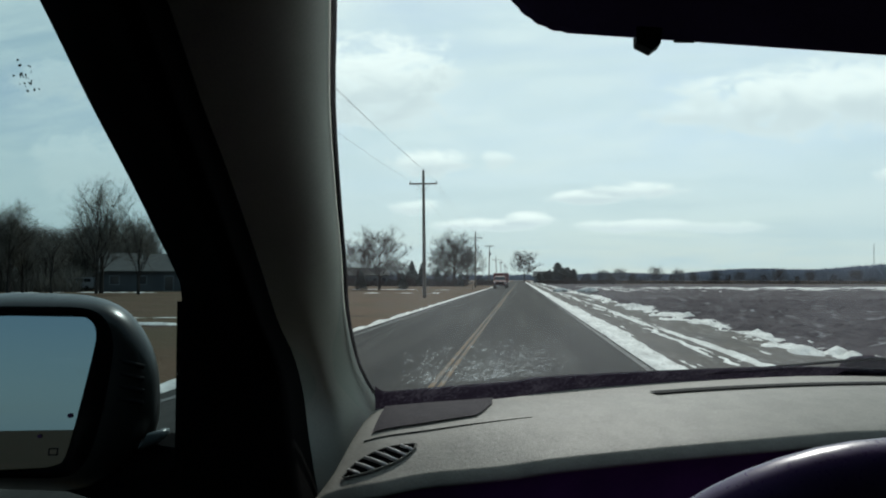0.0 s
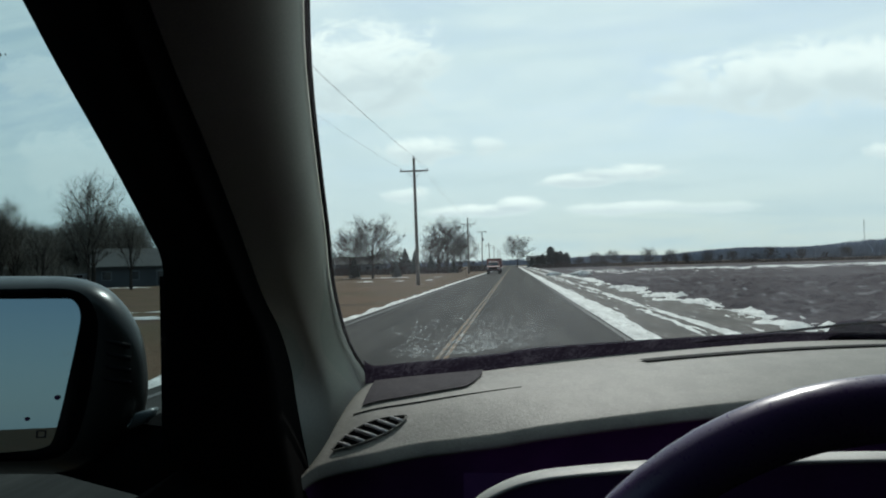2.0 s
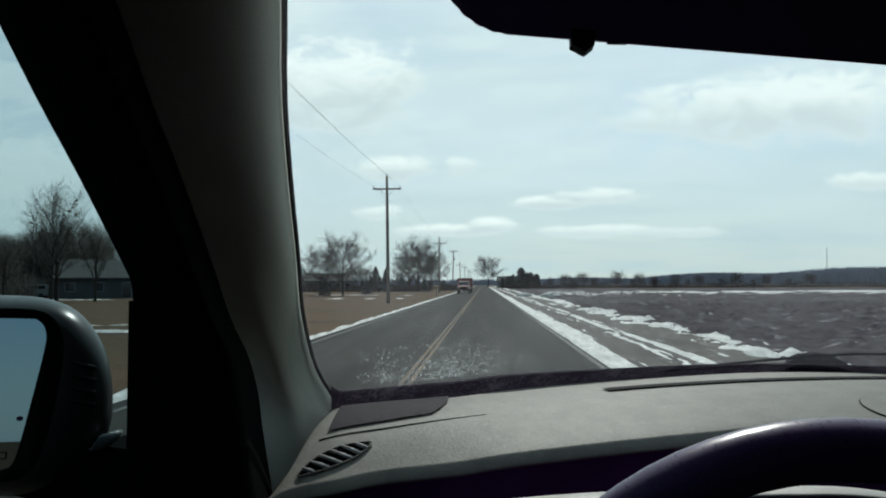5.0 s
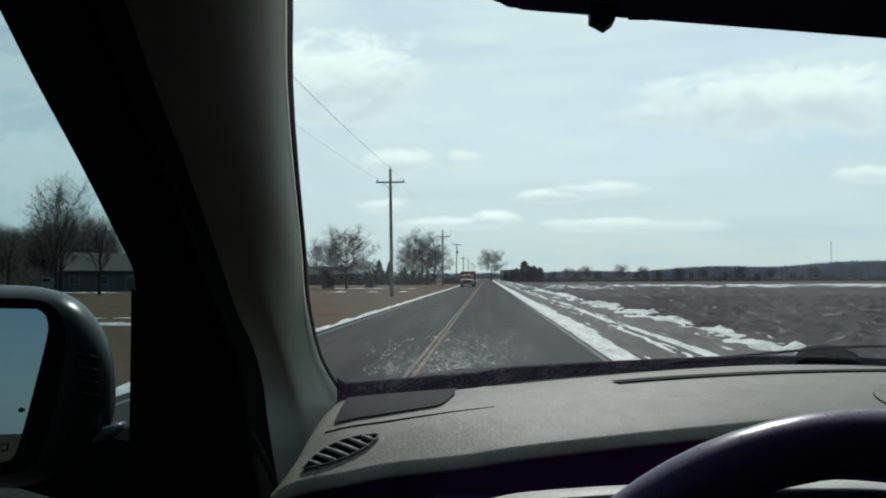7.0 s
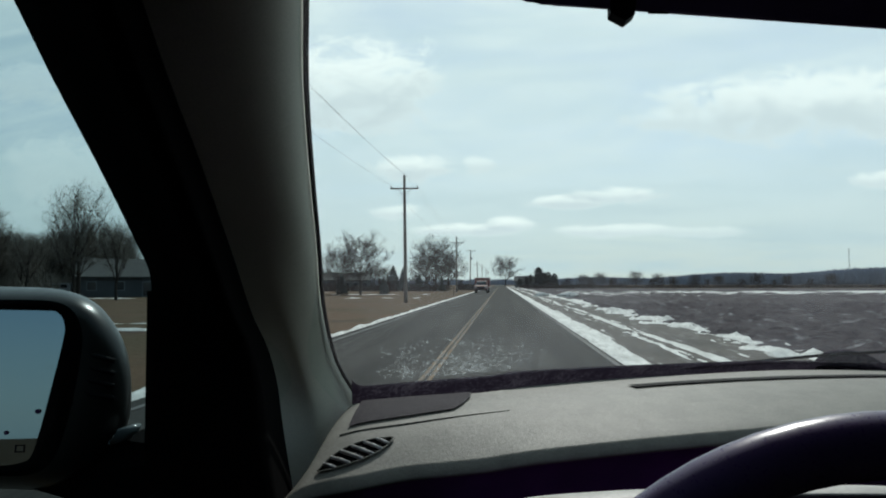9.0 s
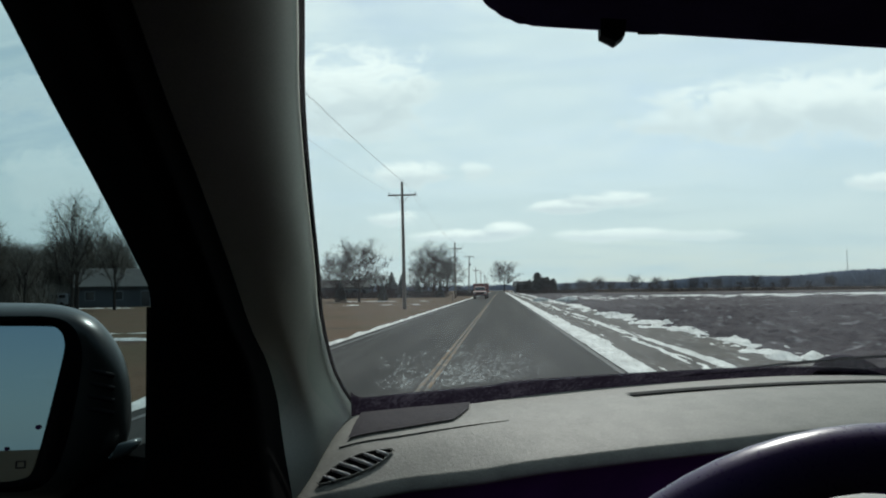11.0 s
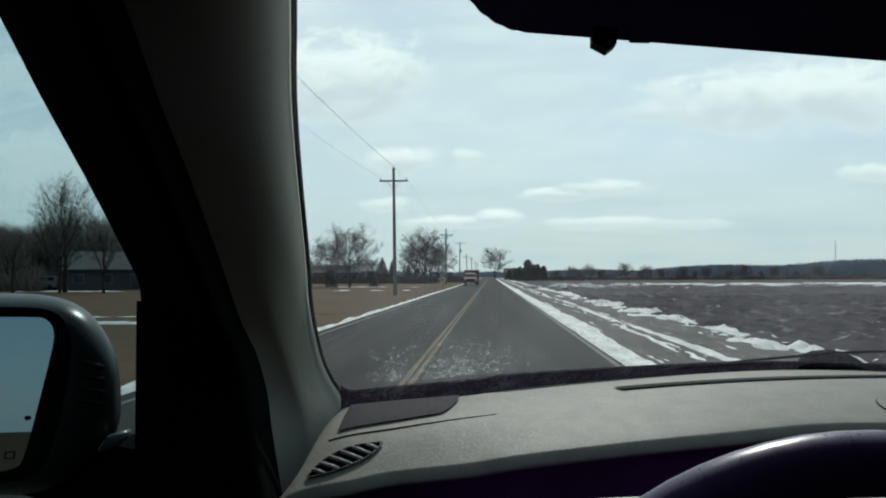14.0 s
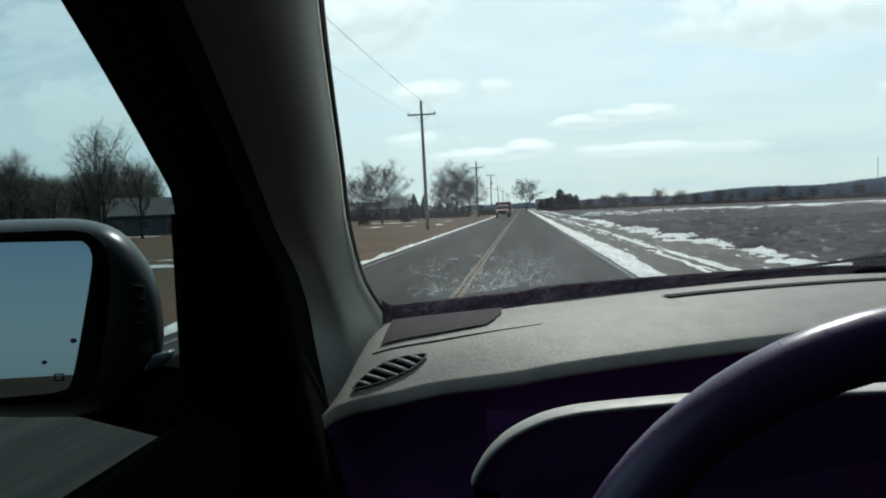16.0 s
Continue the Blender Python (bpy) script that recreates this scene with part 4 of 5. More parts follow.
            rows = [[Vector((x + dx, y + r * math.cos(a), 0.34 + r * math.sin(a))) for a in [2 * math.pi * j / 32 for j in range(32)]] for dx, r in ((-0.08, 0.20), (-0.09, 0.24), (-0.08, 0.33), (0.0, 0.345), (0.12, 0.345), (0.16, 0.33), (0.17, 0.24), (0.16, 0.20))]
            sheet(bm, rows, True)
            wheel = car_part("road_wheel", bm, TYRE, smooth=True)
            bm = bmesh.new()
            sheet(bm, [[Vector((x + dx, y + r * math.cos(a), 0.34 + r * math.sin(a))) for a in [2 * math.pi * j / 24 for j in range(24)]] for dx, r in ((-0.05, 0.21), (-0.07, 0.12), (-0.06, 0.01), (0.14, 0.01), (0.15, 0.12), (0.13, 0.21))], True)
            car_part("hub_cap", bm, STEEL, wheel, smooth=True)


build_shell()


def screen_point(s, f):
    """A place on the windscreen: s from the driver's pillar across, f from bottom to top."""
    low = along([(-0.215, 1.02, 1.345), (-0.02, 1.14, 1.348), (0.25, 1.29, 1.350), (0.57, 1.42, 1.350), (0.90, 1.34, 1.350), (1.36, 1.02, 1.345)], s)
    high = along([(-0.12, 0.44, 1.80), (0.2, 0.50, 1.81), (0.57, 0.53, 1.815), (0.9, 0.50, 1.81), (1.26, 0.44, 1.80)], s)
    p = low + (high - low) * f
    return p + Vector((0, 0.02, 0.02)) * math.sin(math.pi * f)


BORDER = 0.018


def build_windscreen():
    bm = bmesh.new()
    heights = [-0.08 + 1.14 * j / 12 for j in range(13)]
    rows = [[screen_point(k / 28, f) for f in heights] for k in range(29)]
    reach = lambda a, b: [p + (p - q).normalized() * 0.16 for p, q in zip(a, b)]
    sheet(bm, [reach(rows[0], rows[1]), *rows, reach(rows[-1], rows[-2])])
    screen = car_part("windscreen", bm, CLEAR, label="windscreen with dried road salt specks", smooth=True)
    screen.visible_shadow = False
    # black printed border and gasket along the foot of the glass
    bm = bmesh.new()
    def border(s):
        return BORDER + 0.022 * max(0, 1 - s / 0.03) ** 2 + 0.008 * min(1, max(0, (s - 0.215) / 0.008)) - 0.020 * min(1, max(0, (s - 0.28) / 0.42))
    rows = []
    for k in range(97):
        s = 0.0 + k / 96
        rows.append([screen_point(s, -0.10 + (border(s) + 0.10) * j / 4) + Vector((0, 0.002, 0.003)) for j in range(5)])
    sheet(bm, rows)
    car_part("glass_border", bm, FRIT, screen, "black border of the glass")
    # specks of dried salt, each a tiny flat crust on the outer face
    rng = random.Random(5)
    bm = bmesh.new()
    for patch in range(560):
        s0 = rng.choice((rng.gauss(0.088, 0.011), rng.gauss(0.165, 0.022), rng.gauss(0.165, 0.022), rng.gauss(0.165, 0.022), rng.gauss(0.225, 0.02), rng.uniform(0.05, 0.28)))
        f0 = 0.030 + abs(rng.gauss(0, 0.06))
        for n in range(rng.randint(1, 5)):
            s, f = s0 + rng.gauss(0, 0.005), f0 + rng.gauss(0, 0.006)
            if not 0.03 < s < 0.33 or f < 0.03 or f > 0.16:
                continue
            p = screen_point(s, f) + Vector((0, 0.002, 0.003))
            du = (screen_point(s + 0.002, f) - screen_point(s, f)).normalized()
            dv = (screen_point(s, f + 0.004) - screen_point(s, f)).normalized()
            size = rng.uniform(0.0008, 0.0019) * (1.6 if rng.random() < 0.08 else 1.0)
            long = rng.uniform(0.7, 1.3)
            ang = [2 * math.pi * j / 6 + rng.uniform(-0.25, 0.25) for j in range(6)]
            bm.faces.new([bm.verts.new(p + size * rng.uniform(0.8, 1.2) * (du * math.cos(a) * long + dv * math.sin(a) * 1.4)) for a in ang])
    specks = car_part("salt_specks", bm, SALT, screen, "dried white salt specks")
    tagged(specks, kind="stuff")
    # wiper lying along the foot of the glass
    bm = bmesh.new()
    tube(bm, [(0.325, 1.340, 1.350), (0.345, 1.350, 1.3515), (0.453, 1.402, 1.3545), (0.569, 1.432, 1.362), (0.66, 1.436, 1.370), (0.747, 1.432, 1.375), (0.86, 1.40, 1.378)], [0.0012, 0.0022, 0.0028, 0.003, 0.003, 0.003, 0.002], 6)
    wiper = car_part("wiper", bm, RUBBER, label="black wiper at rest")
    bm = bmesh.new()
    rows = [[Vector((x, y, 1.335)), Vector((x, y - 0.004, 1.335 + (h - 1.335) * 0.7)), Vector((x, y, h)), Vector((x, y + 0.02, h + 0.001)), Vector((x, y + 0.035, 1.335))]
            for x, y, h in ((0.612, 1.437, 1.336), (0.619, 1.437, 1.352), (0.630, 1.437, 1.366), (0.645, 1.437, 1.3725), (0.676, 1.437, 1.376), (0.705, 1.437, 1.372), (0.724, 1.437, 1.362), (0.742, 1.437, 1.350), (0.80, 1.437, 1.347), (0.81, 1.437, 1.336))]
    sheet(bm, rows)
    car_part("wiper_arm", bm, FRIT, wiper, "dark cap of the wiper arm", True)


build_windscreen()


# ---- poles and wires ----
def build_pole(x, y, height, lean=(0.0, 0.0), kit=False, double=False):
    p = thing("utility_pole", "weathered wooden utility pole with a crossarm", "utility pole", (x, y, -0.3), "poles along the road")
    def at(h):
        return Vector((lean[0] * h, lean[1] * h, h))
    bm = bmesh.new()
    tube(bm, [at(height * k / 8) for k in range(9)], [0.17 - 0.06 * k / 8 for k in range(9)], 12)
    part("shaft", bm, POLE, p, smooth=True)
    arm = height - (1.15 if not double else 0.15)
    bm = bmesh.new()
    c = at(arm)
    box(bm, c + Vector((-1.25, -0.17, -0.06)), c + Vector((1.25, -0.05, 0.07)), 0.012)
    part("crossarm", bm, POLE, p)
    for side in (-1, 1):
        bm = bmesh.new()
        tube(bm, [c + Vector((side * 0.62, -0.12, -0.04)), at(arm - 0.62) + Vector((side * 0.1, -0.1, 0))], 0.025, 6)
        part("brace", bm, STEEL, p)
    for dx, dz in ((-1.15, 0.07), (1.15, 0.07), (0.0, 1.15 if not double else 0.18)):
        bm = bmesh.new()
        q = c + Vector((dx, -0.11 if dz < 1 else 0, dz))
        tube(bm, [q, q + Vector((0, 0, 0.06)), q + Vector((0, 0, 0.08)), q + Vector((0, 0, 0.13)), q + Vector((0, 0, 0.15)), q + Vector((0, 0, 0.20))], [0.02, 0.02, 0.055, 0.055, 0.04, 0.03], 8)
        part("insulator", bm, CERAMIC, p, smooth=True)
    if kit:
        bm = bmesh.new()
        q = at(height - 2.2) + Vector((0.28, -0.1, 0))
        tube(bm, [q + Vector((0, 0, -0.42)), q + Vector((0, 0, -0.38)), q + Vector((0, 0, 0.30)), q + Vector((0, 0, 0.38))], [0.15, 0.19, 0.19, 0.10], 12)
        part("transformer", bm, CERAMIC, p, "grey pole transformer", True)
    return p, [Vector((x, y, -0.3)) + c + Vector((dx, -0.11 if dz < 1 else 0, dz + 0.2)) for dx, dz in ((-1.15, 0.07), (1.15, 0.07), (0.0, 1.15 if not double else 0.18))]


POLES = [(-8.0, -20.0, 10.4, (0.0, 0.0), False, False), (-8.3, 64.0, 11.3, (-0.012, 0.0), False, False), (-8.3, 138.0, 10.6, (0.0, 0.0), False, False),
         (-8.4, 200.0, 10.8, (0.02, 0.0), True, True), (-8.2, 262.0, 9.6, (-0.03, 0.0), False, False), (-8.4, 330.0, 10.2, (0.0, 0.0), False, False),
         (-8.2, 400.0, 10.0, (0.01, 0.0), False, False), (-8.3, 475.0, 10.0, (0.0, 0.0), False, False), (-8.3, -95.0, 10.4, (0, 0), False, False)]


def build_line():
    rows = sorted(POLES, key=lambda r: r[1])
    ends = [build_pole(*r)[1] for r in rows]
    for a, b in zip(ends, ends[1:]):
        for p, q in zip(a, b):
            bm = bmesh.new()
            tube(bm, [p + (q - p) * f - Vector((0, 0, 3.2 * f * (1 - f))) for f in [k / 14 for k in range(15)]], 0.0055, 4, False)
            tagged(part("power_line", bm, WIRE), "thin dark overhead power line", "cable", "lines between the poles")


build_line()


# ---- trees ----
def grow(rng, height, spread=0.5, levels=4, trunk=0.014, upright=0.6, first=0.25, extra=0):
    """Limbs and twigs of a bare tree: rows of points with radii, and a list of twig segments."""
    limbs, twigs = [], []

    def branch(start, way, length, radius, level):
        pts, radii = [start], [radius]
        p, d = start.copy(), way.normalized()
        steps = 5 if level < 2 else 3
        for k in range(steps):
            d = (d + Vector((rng.gauss(0, 0.16), rng.gauss(0, 0.16), rng.gauss(0.04, 0.10) + 0.05 * upright))).normalized()
            p = p + d * length / steps
            pts.append(p.copy())
            radii.append(radius * (1 - 0.62 * (k + 1) / steps))
        (limbs if level < 3 else twigs).append((pts, radii))
        if level >= levels:
            return
        count = {0: rng.randint(9, 12) + 2 * extra, 1: rng.randint(5, 6) + extra, 2: rng.randint(5, 6), 3: rng.randint(4, 5)}.get(level, 3)
        for k in range(count):
            f = (first if level == 0 else 0.25) + (1 - (first if level == 0 else 0.25)) * (k + rng.random() * 0.8) / count
            i = min(int(f * steps), steps - 1)
            at = pts[i] + (pts[i + 1] - pts[i]) * (f * steps - i)
            turn = rng.uniform(0, 2 * math.pi)
            side = Vector((math.cos(turn), math.sin(turn), rng.uniform(0.1, 0.9) * upright)).normalized()
            way2 = (d * rng.uniform(0.45, 0.9) + side * rng.uniform(0.6, 1.1) * (0.7 + spread)).normalized()
            branch(at, way2, length * rng.uniform(0.42, 0.62) * (1.0 - 0.25 * f), max(0.012, radii[i] * rng.uniform(0.4, 0.6)), level + 1)

    branch(Vector((0, 0, -0.2)), Vector((rng.gauss(0, 0.04), rng.gauss(0, 0.04), 1)), height * 0.78, height * trunk, 0)
    top = max(p.z for pts, _ in limbs + twigs for p in pts)
    k = height / top
    return [([p * k for p in pts], r) for pts, r in limbs], [([p * k for p in pts], r) for pts, r in twigs]


def grow_round(rng, height, width=0.95, low=0.16, limbs_out=18):
    """Limbs and twigs that fill a broad, rounded crown."""
    limbs, twigs = [], []
    mid, tall, wide = height * (0.5 + low / 2), height * (0.5 - low / 2), height * width / 2
    bole = [Vector((rng.gauss(0, 0.03) * k, rng.gauss(0, 0.03) * k, height * 0.62 * k / 6 - 0.2)) for k in range(7)]
    limbs.append((bole, [height * 0.021 * (1 - 0.8 * k / 6) for k in range(7)]))
    def bend(p, q, lift, n):
        c = (p + q) / 2 + Vector((rng.gauss(0, 0.03) * height, rng.gauss(0, 0.03) * height, lift))
        return [p * (1 - f) ** 2 + c * 2 * f * (1 - f) + q * f * f + Vector((rng.gauss(0, 0.006), rng.gauss(0, 0.006), rng.gauss(0, 0.006))) * height * (0 < f < 1) for f in [k / n for k in range(n + 1)]]
    for k in range(limbs_out):
        a, e = k * 2.4 + rng.uniform(-0.3, 0.3), -0.55 + 1.62 * ((k + 0.5) / limbs_out) ** 0.8
        r = rng.uniform(0.80, 1.0)
        q = Vector((wide * r * math.cos(e) * math.cos(a), wide * r * math.cos(e) * math.sin(a), mid + tall * r * math.sin(e)))
        p = bole[2 + min(4, int(k * 4 / limbs_out))]
        path = bend(p, q, 0.03 * height, 7)
        thick = height * 0.0055
        limbs.append((path, [thick * (1 - 0.75 * j / 7) for j in range(8)]))
        for m in range(14):
            f = 0.25 + 0.75 * (m + rng.random()) / 14
            i = min(int(f * 7), 6)
            at = path[i] + (path[i + 1] - path[i]) * (f * 7 - i)
            way = ((path[i + 1] - path[i]).normalized() * 0.55 + Vector((rng.gauss(0, 0.7), rng.gauss(0, 0.7), rng.gauss(0.25, 0.5)))).normalized()
            tip = at + way * height * rng.uniform(0.10, 0.17)
            sub = bend(at, tip, 0.01 * height, 4)
            limbs.append((sub, [height * 0.0019 * (1 - 0.6 * j / 4) for j in range(5)]))
            for w in range(9):
                i = rng.randint(1, 4)
                d = (way * 0.6 + Vector((rng.gauss(0, 0.7), rng.gauss(0, 0.7), rng.gauss(0.25, 0.5)))).normalized()
                end = sub[i] + d * height * rng.uniform(0.05, 0.11)
                twigs.append((bend(sub[i], end, 0.0, 2), [0.004, 0.003, 0.002]))
                for v in range(2):
                    d2 = (d + Vector((rng.gauss(0, 0.7), rng.gauss(0, 0.7), rng.gauss(0.2, 0.5)))).normalized()
                    o = sub[i] + (end - sub[i]) * rng.uniform(0.3, 0.9)
                    twigs.append(([o, o + d2 * height * rng.uniform(0.03, 0.06)], [0.003, 0.002]))
    return limbs, twigs


def bare_tree(seed, height, label, name="bare_tree", twig=0.010, rounded=False, twigs_of=None, **shape):
    rng = random.Random(seed)
    limbs, twigs = grow_round(rng, height, **shape) if rounded else grow(rng, height, **shape)
    t = thing(name, label, "tree")
    bm = bmesh.new()
    for n, (pts, radii) in enumerate(limbs):
        tube(bm, pts, radii, 7 if n == 0 else 4, False)
    part("trunk", bm, BARK, t, smooth=True)
    verts, faces = [], []
    for pts, radii in twigs:
        w = max(twig, radii[0])
        for k, p in enumerate(pts):
            r = w * (1 - 0.7 * k / (len(pts) - 1))
            verts += [p + Vector((r, 0, 0)), p + Vector((-r * 0.5, r * 0.8, 0)), p + Vector((-r * 0.5, -r * 0.8, 0))]
            if k:
                b = len(verts) - 6
                faces += [(b + j, b + (j + 1) % 3, b + 3 + (j + 1) % 3, b + 3 + j) for j in range(3)]
    mesh_thing("crown", verts, faces, twigs_of or TWIG, parent=t)
    return t


def evergreen(seed, height, width, label, taper=0.8):
    rng = random.Random(seed)
    t = thing("evergreen", label, "tree")
    bm = bmesh.new()
    tube(bm, [(0, 0, -0.2), (0, 0, height * 0.5), (0, 0, height * 0.97)], [height * 0.02, height * 0.012, 0.01], 6)
    part("trunk", bm, BARK, t)
    verts, faces = [], []
    for k in range(900):
        f = rng.random() ** 0.75
        z = height * (0.04 + 0.95 * f)
        reach = width * 0.5 * (1 - f) ** taper * rng.uniform(0.55, 1.15) + 0.08
        a = rng.uniform(0, 2 * math.pi)
        way = Vector((math.cos(a), math.sin(a), rng.uniform(-0.35, 0.1)))
        tip, root = Vector((0, 0, z)) + way * reach, Vector((0, 0, z + 0.15)) + way * reach * 0.35
        side = Vector((-math.sin(a), math.cos(a), rng.uniform(-0.4, 0.4))) * (0.10 + 0.16 * reach)
        b = len(verts)
        verts += [root, (root + tip) / 2 + side, tip + Vector((0, 0, 0.08)), (root + tip) / 2 - side]
        faces.append((b, b + 1, b + 2, b + 3))
    mesh_thing("crown", verts, faces, NEEDLE, parent=t)
    return t


def stand(proto, x, y, scale=1.0, turn=0.0, first=False):
    m = Matrix.LocRotScale((x, y, -0.15), Euler((0, 0, turn)), None)
    if first:
        proto.matrix_basis = m @ Matrix.Diagonal((scale, scale, scale, 1))
        return proto
    c = copy_thing(proto, m)
    c.scale = (scale, scale, scale)
    return c


def build_trees():
    rng = random.Random(21)
    label = "tall bare winter tree at the edge of the woods"
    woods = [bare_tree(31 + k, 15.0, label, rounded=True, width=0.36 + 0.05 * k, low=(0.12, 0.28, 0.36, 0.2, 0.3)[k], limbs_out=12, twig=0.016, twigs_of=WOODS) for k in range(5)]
    for w in woods:
        tagged(w, group="woods beside the field")
    spots = []
    for k in range(210):
        y = rng.uniform(74, 130)
        x = -0.47 * y - rng.uniform(0, 44) - 6
        if 78 < y < 104 and abs(x + 0.515 * y) < 13:
            continue
        spots.append((x, y))
    spots.sort(key=lambda s: s[1])
    used = set()
    for n, (x, y) in enumerate(spots):
        proto = woods[n % 5]
        stand(proto, x, y, rng.uniform(0.42, 0.74), rng.uniform(0, 6.28), proto.name not in used)
        used.add(proto.name)
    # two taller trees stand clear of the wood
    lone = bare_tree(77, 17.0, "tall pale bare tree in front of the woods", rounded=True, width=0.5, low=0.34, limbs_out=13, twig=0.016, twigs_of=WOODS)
    stand(lone, -46.5, 78.0, 0.74, 1.0, True)
    stand(lone, -40.0, 74.0, 0.50, 3.0)
    # thicket under the trees
    verts, faces = [], []
    for k in range(36000):
        y = rng.uniform(84, 134)
        x = -0.47 * y - abs(rng.gauss(0, 24)) - 5
        if y < 104 and abs(x + 0.515 * y) < 10:
            continue
        h = rng.uniform(1.2, 4.6) * rng.uniform(0.5, 1.0)
        a, w = rng.uniform(0, 6.28), rng.uniform(0.03, 0.09)
        d = Vector((rng.gauss(0, 0.35), rng.gauss(0, 0.35), 1)) * h
        o = Vector((x, y, -0.2))
        s = Vector((math.cos(a), math.sin(a), 0)) * w
        b = len(verts)
        verts += [o - s, o + s, o + d]
        faces.append((b, b + 1, b + 2))
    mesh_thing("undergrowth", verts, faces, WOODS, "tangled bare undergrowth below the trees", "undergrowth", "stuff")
    # brush and hedgerow across the fields
    verts, faces = [], []
    for x0, x1, y0, y1, high, count in ((-80, -12, 158, 166, 2.6, 9000), (-100, -30, 196, 210, 4.0, 6000), (6, 30, 236, 246, 2.6, 3500), (28, 150, 262, 280, 2.4, 8000), (-11, -7, 180, 260, 2.2, 1500)):
        for k in range(count):
            f = rng.random()
            o = Vector((x0 + (x1 - x0) * f, y0 + (y1 - y0) * rng.random(), -0.2))
            h = high * rng.uniform(0.3, 1.0) * (0.75 + 0.35 * math.sin(o.x * 0.7) * math.sin(o.x * 0.23 + 1))
            a, w = rng.uniform(0, 6.28), rng.uniform(0.03, 0.12)
            q = Vector((math.cos(a), math.sin(a), 0)) * w
            b = len(verts)
            verts += [o - q, o + q, o + Vector((rng.gauss(0, 0.35) * h, rng.gauss(0, 0.3) * h, h))]
            faces.append((b, b + 1, b + 2))
    mesh_thing("hedgerow", verts, faces, TWIG, "dark bare hedgerow brush along the fields", "hedgerow", "stuff")
    # round tree by the left of the road, with dark shrubs at its foot
    big = bare_tree(5, 13.0, "broad bare tree beside the farm lane", twig=0.021, rounded=True, width=0.95, low=0.0, limbs_out=22)
    lollipop = bare_tree(6, 13.0, "round bare tree where the road meets the horizon", twig=0.030, rounded=True, width=0.95, low=0.12, limbs_out=16)
    stand(big, -15.2, 170.0, 0.98, 0.4, True)
    stand(big, -12.6, 178.0, 0.74, 2.4)
    for n, (x, y, k) in enumerate(((52, 250, 0.40), (58, 256, 0.34), (66, 258, 0.38), (75, 262, 0.36), (88, 262, 0.42), (101, 270, 0.36), (118, 274, 0.4), (30.5, 256, 0.32), (39, 262, 0.30), (-48, 206, 0.42), (-58, 212, 0.46))):
        stand(big, x, y, k, n * 2.1)
    stand(big, -18.5, 181.0, 0.75, 4.0)
    # bare trees nearer on the lawn, with a dark evergreen at their foot
    stand(big, -20.8, 108.0, 0.72, 1.9)
    stand(big, -25.5, 114.0, 0.60, 5.0)
    stand(big, -36.0, 200.0, 0.5, 1.3)
    stand(lollipop, 2.0, 330.0, 1.10, 5.1, True)
    stand(big, -30.0, 186.0, 0.5, 2.2)
    stand(big, 43.0, 240.0, 0.45, 2.0)
    stand(big, 33.0, 250.0, 0.42, 0.2)
    stand(big, 27.5, 252.0, 0.38, 3.3)
    stand(big, 24.0, 268.0, 0.30, 3.9)
    green = evergreen(8, 8.0, 6.2, "dark evergreen tree by the farmstead")
    stand(green, -26.5, 180.0, 0.78, 0.0, True)
    for x, y, s in ((-24.2, 182, 0.60), (-29.0, 188, 0.5), (-21.3, 160, 0.66), (-18.2, 163, 0.52), (-12.8, 158, 0.40), (-24.0, 110, 0.40), (-17.9, 112, 0.34)):
        stand(green, x, y, s, rng.uniform(0, 6))
    block = evergreen(9, 7.0, 5.2, "dense dark evergreen of the windbreak beside the road", 0.34)
    for n, (x, y, s) in enumerate(((13.2, 262, 1.05), (15.2, 262, 0.80), (16.8, 265, 0.82), (18.8, 263, 0.74), (8.8, 262, 0.64), (10.4, 266, 0.68), (6.9, 268, 0.58))):
        stand(block, x, y, s, rng.uniform(0, 6), n == 0)
    shrub = bare_tree(15, 4.2, "dark tangled shrub beside the lane", name="shrub", spread=0.9, upright=0.5, first=0.02, twig=0.03, extra=2)
    for n, (x, y, s) in enumerate(((-15.8, 168, 1.0), (-17.2, 170, 0.9), (-20.5, 172, 0.8), (-12.6, 176, 0.7), (-31, 190, 0.8), (-44, 200, 0.8), (-50, 205, 0.8), (20, 240, 0.6), (36, 246, 0.7), (50, 250, 0.8), (58, 255, 0.7), (70, 258, 0.8), (83, 262, 0.8), (96, 268, 0.7), (108, 268, 0.8), (-56, 208, 0.9), (-10.6, 190, 0.7))):
        stand(shrub, x, y, s, n * 1.3, n == 0)
    # far woods along the horizon: bare trunks and crowns, more than one could count
    verts, faces = [], []
    def far_wood(x0, x1, y0, y1, height, count):
        for k in range(count):
            f = rng.random()
            x, y = x0 + (x1 - x0) * f + rng.gauss(0, 6), y0 + (y1 - y0) * f + rng.uniform(0, 60)
            h = height(f) * rng.uniform(0.62, 1.0)
            b = len(verts)
            lean, w = rng.gauss(0, 0.16) * h, rng.uniform(0.2, 1.3) * y / 760
            z0 = rng.uniform(-0.3, 0.80) * h
            verts.extend([(x - w, y, z0), (x + w, y + rng.uniform(-1, 1), z0 + 0.1 * h), (x + lean, y, h)])
            faces.append((b, b + 1, b + 2))
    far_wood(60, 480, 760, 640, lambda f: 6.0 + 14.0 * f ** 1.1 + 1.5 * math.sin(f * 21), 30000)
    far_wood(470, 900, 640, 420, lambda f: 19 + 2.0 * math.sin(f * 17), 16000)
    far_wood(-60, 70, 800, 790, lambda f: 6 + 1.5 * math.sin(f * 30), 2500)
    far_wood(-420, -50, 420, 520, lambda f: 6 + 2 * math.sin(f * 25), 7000)
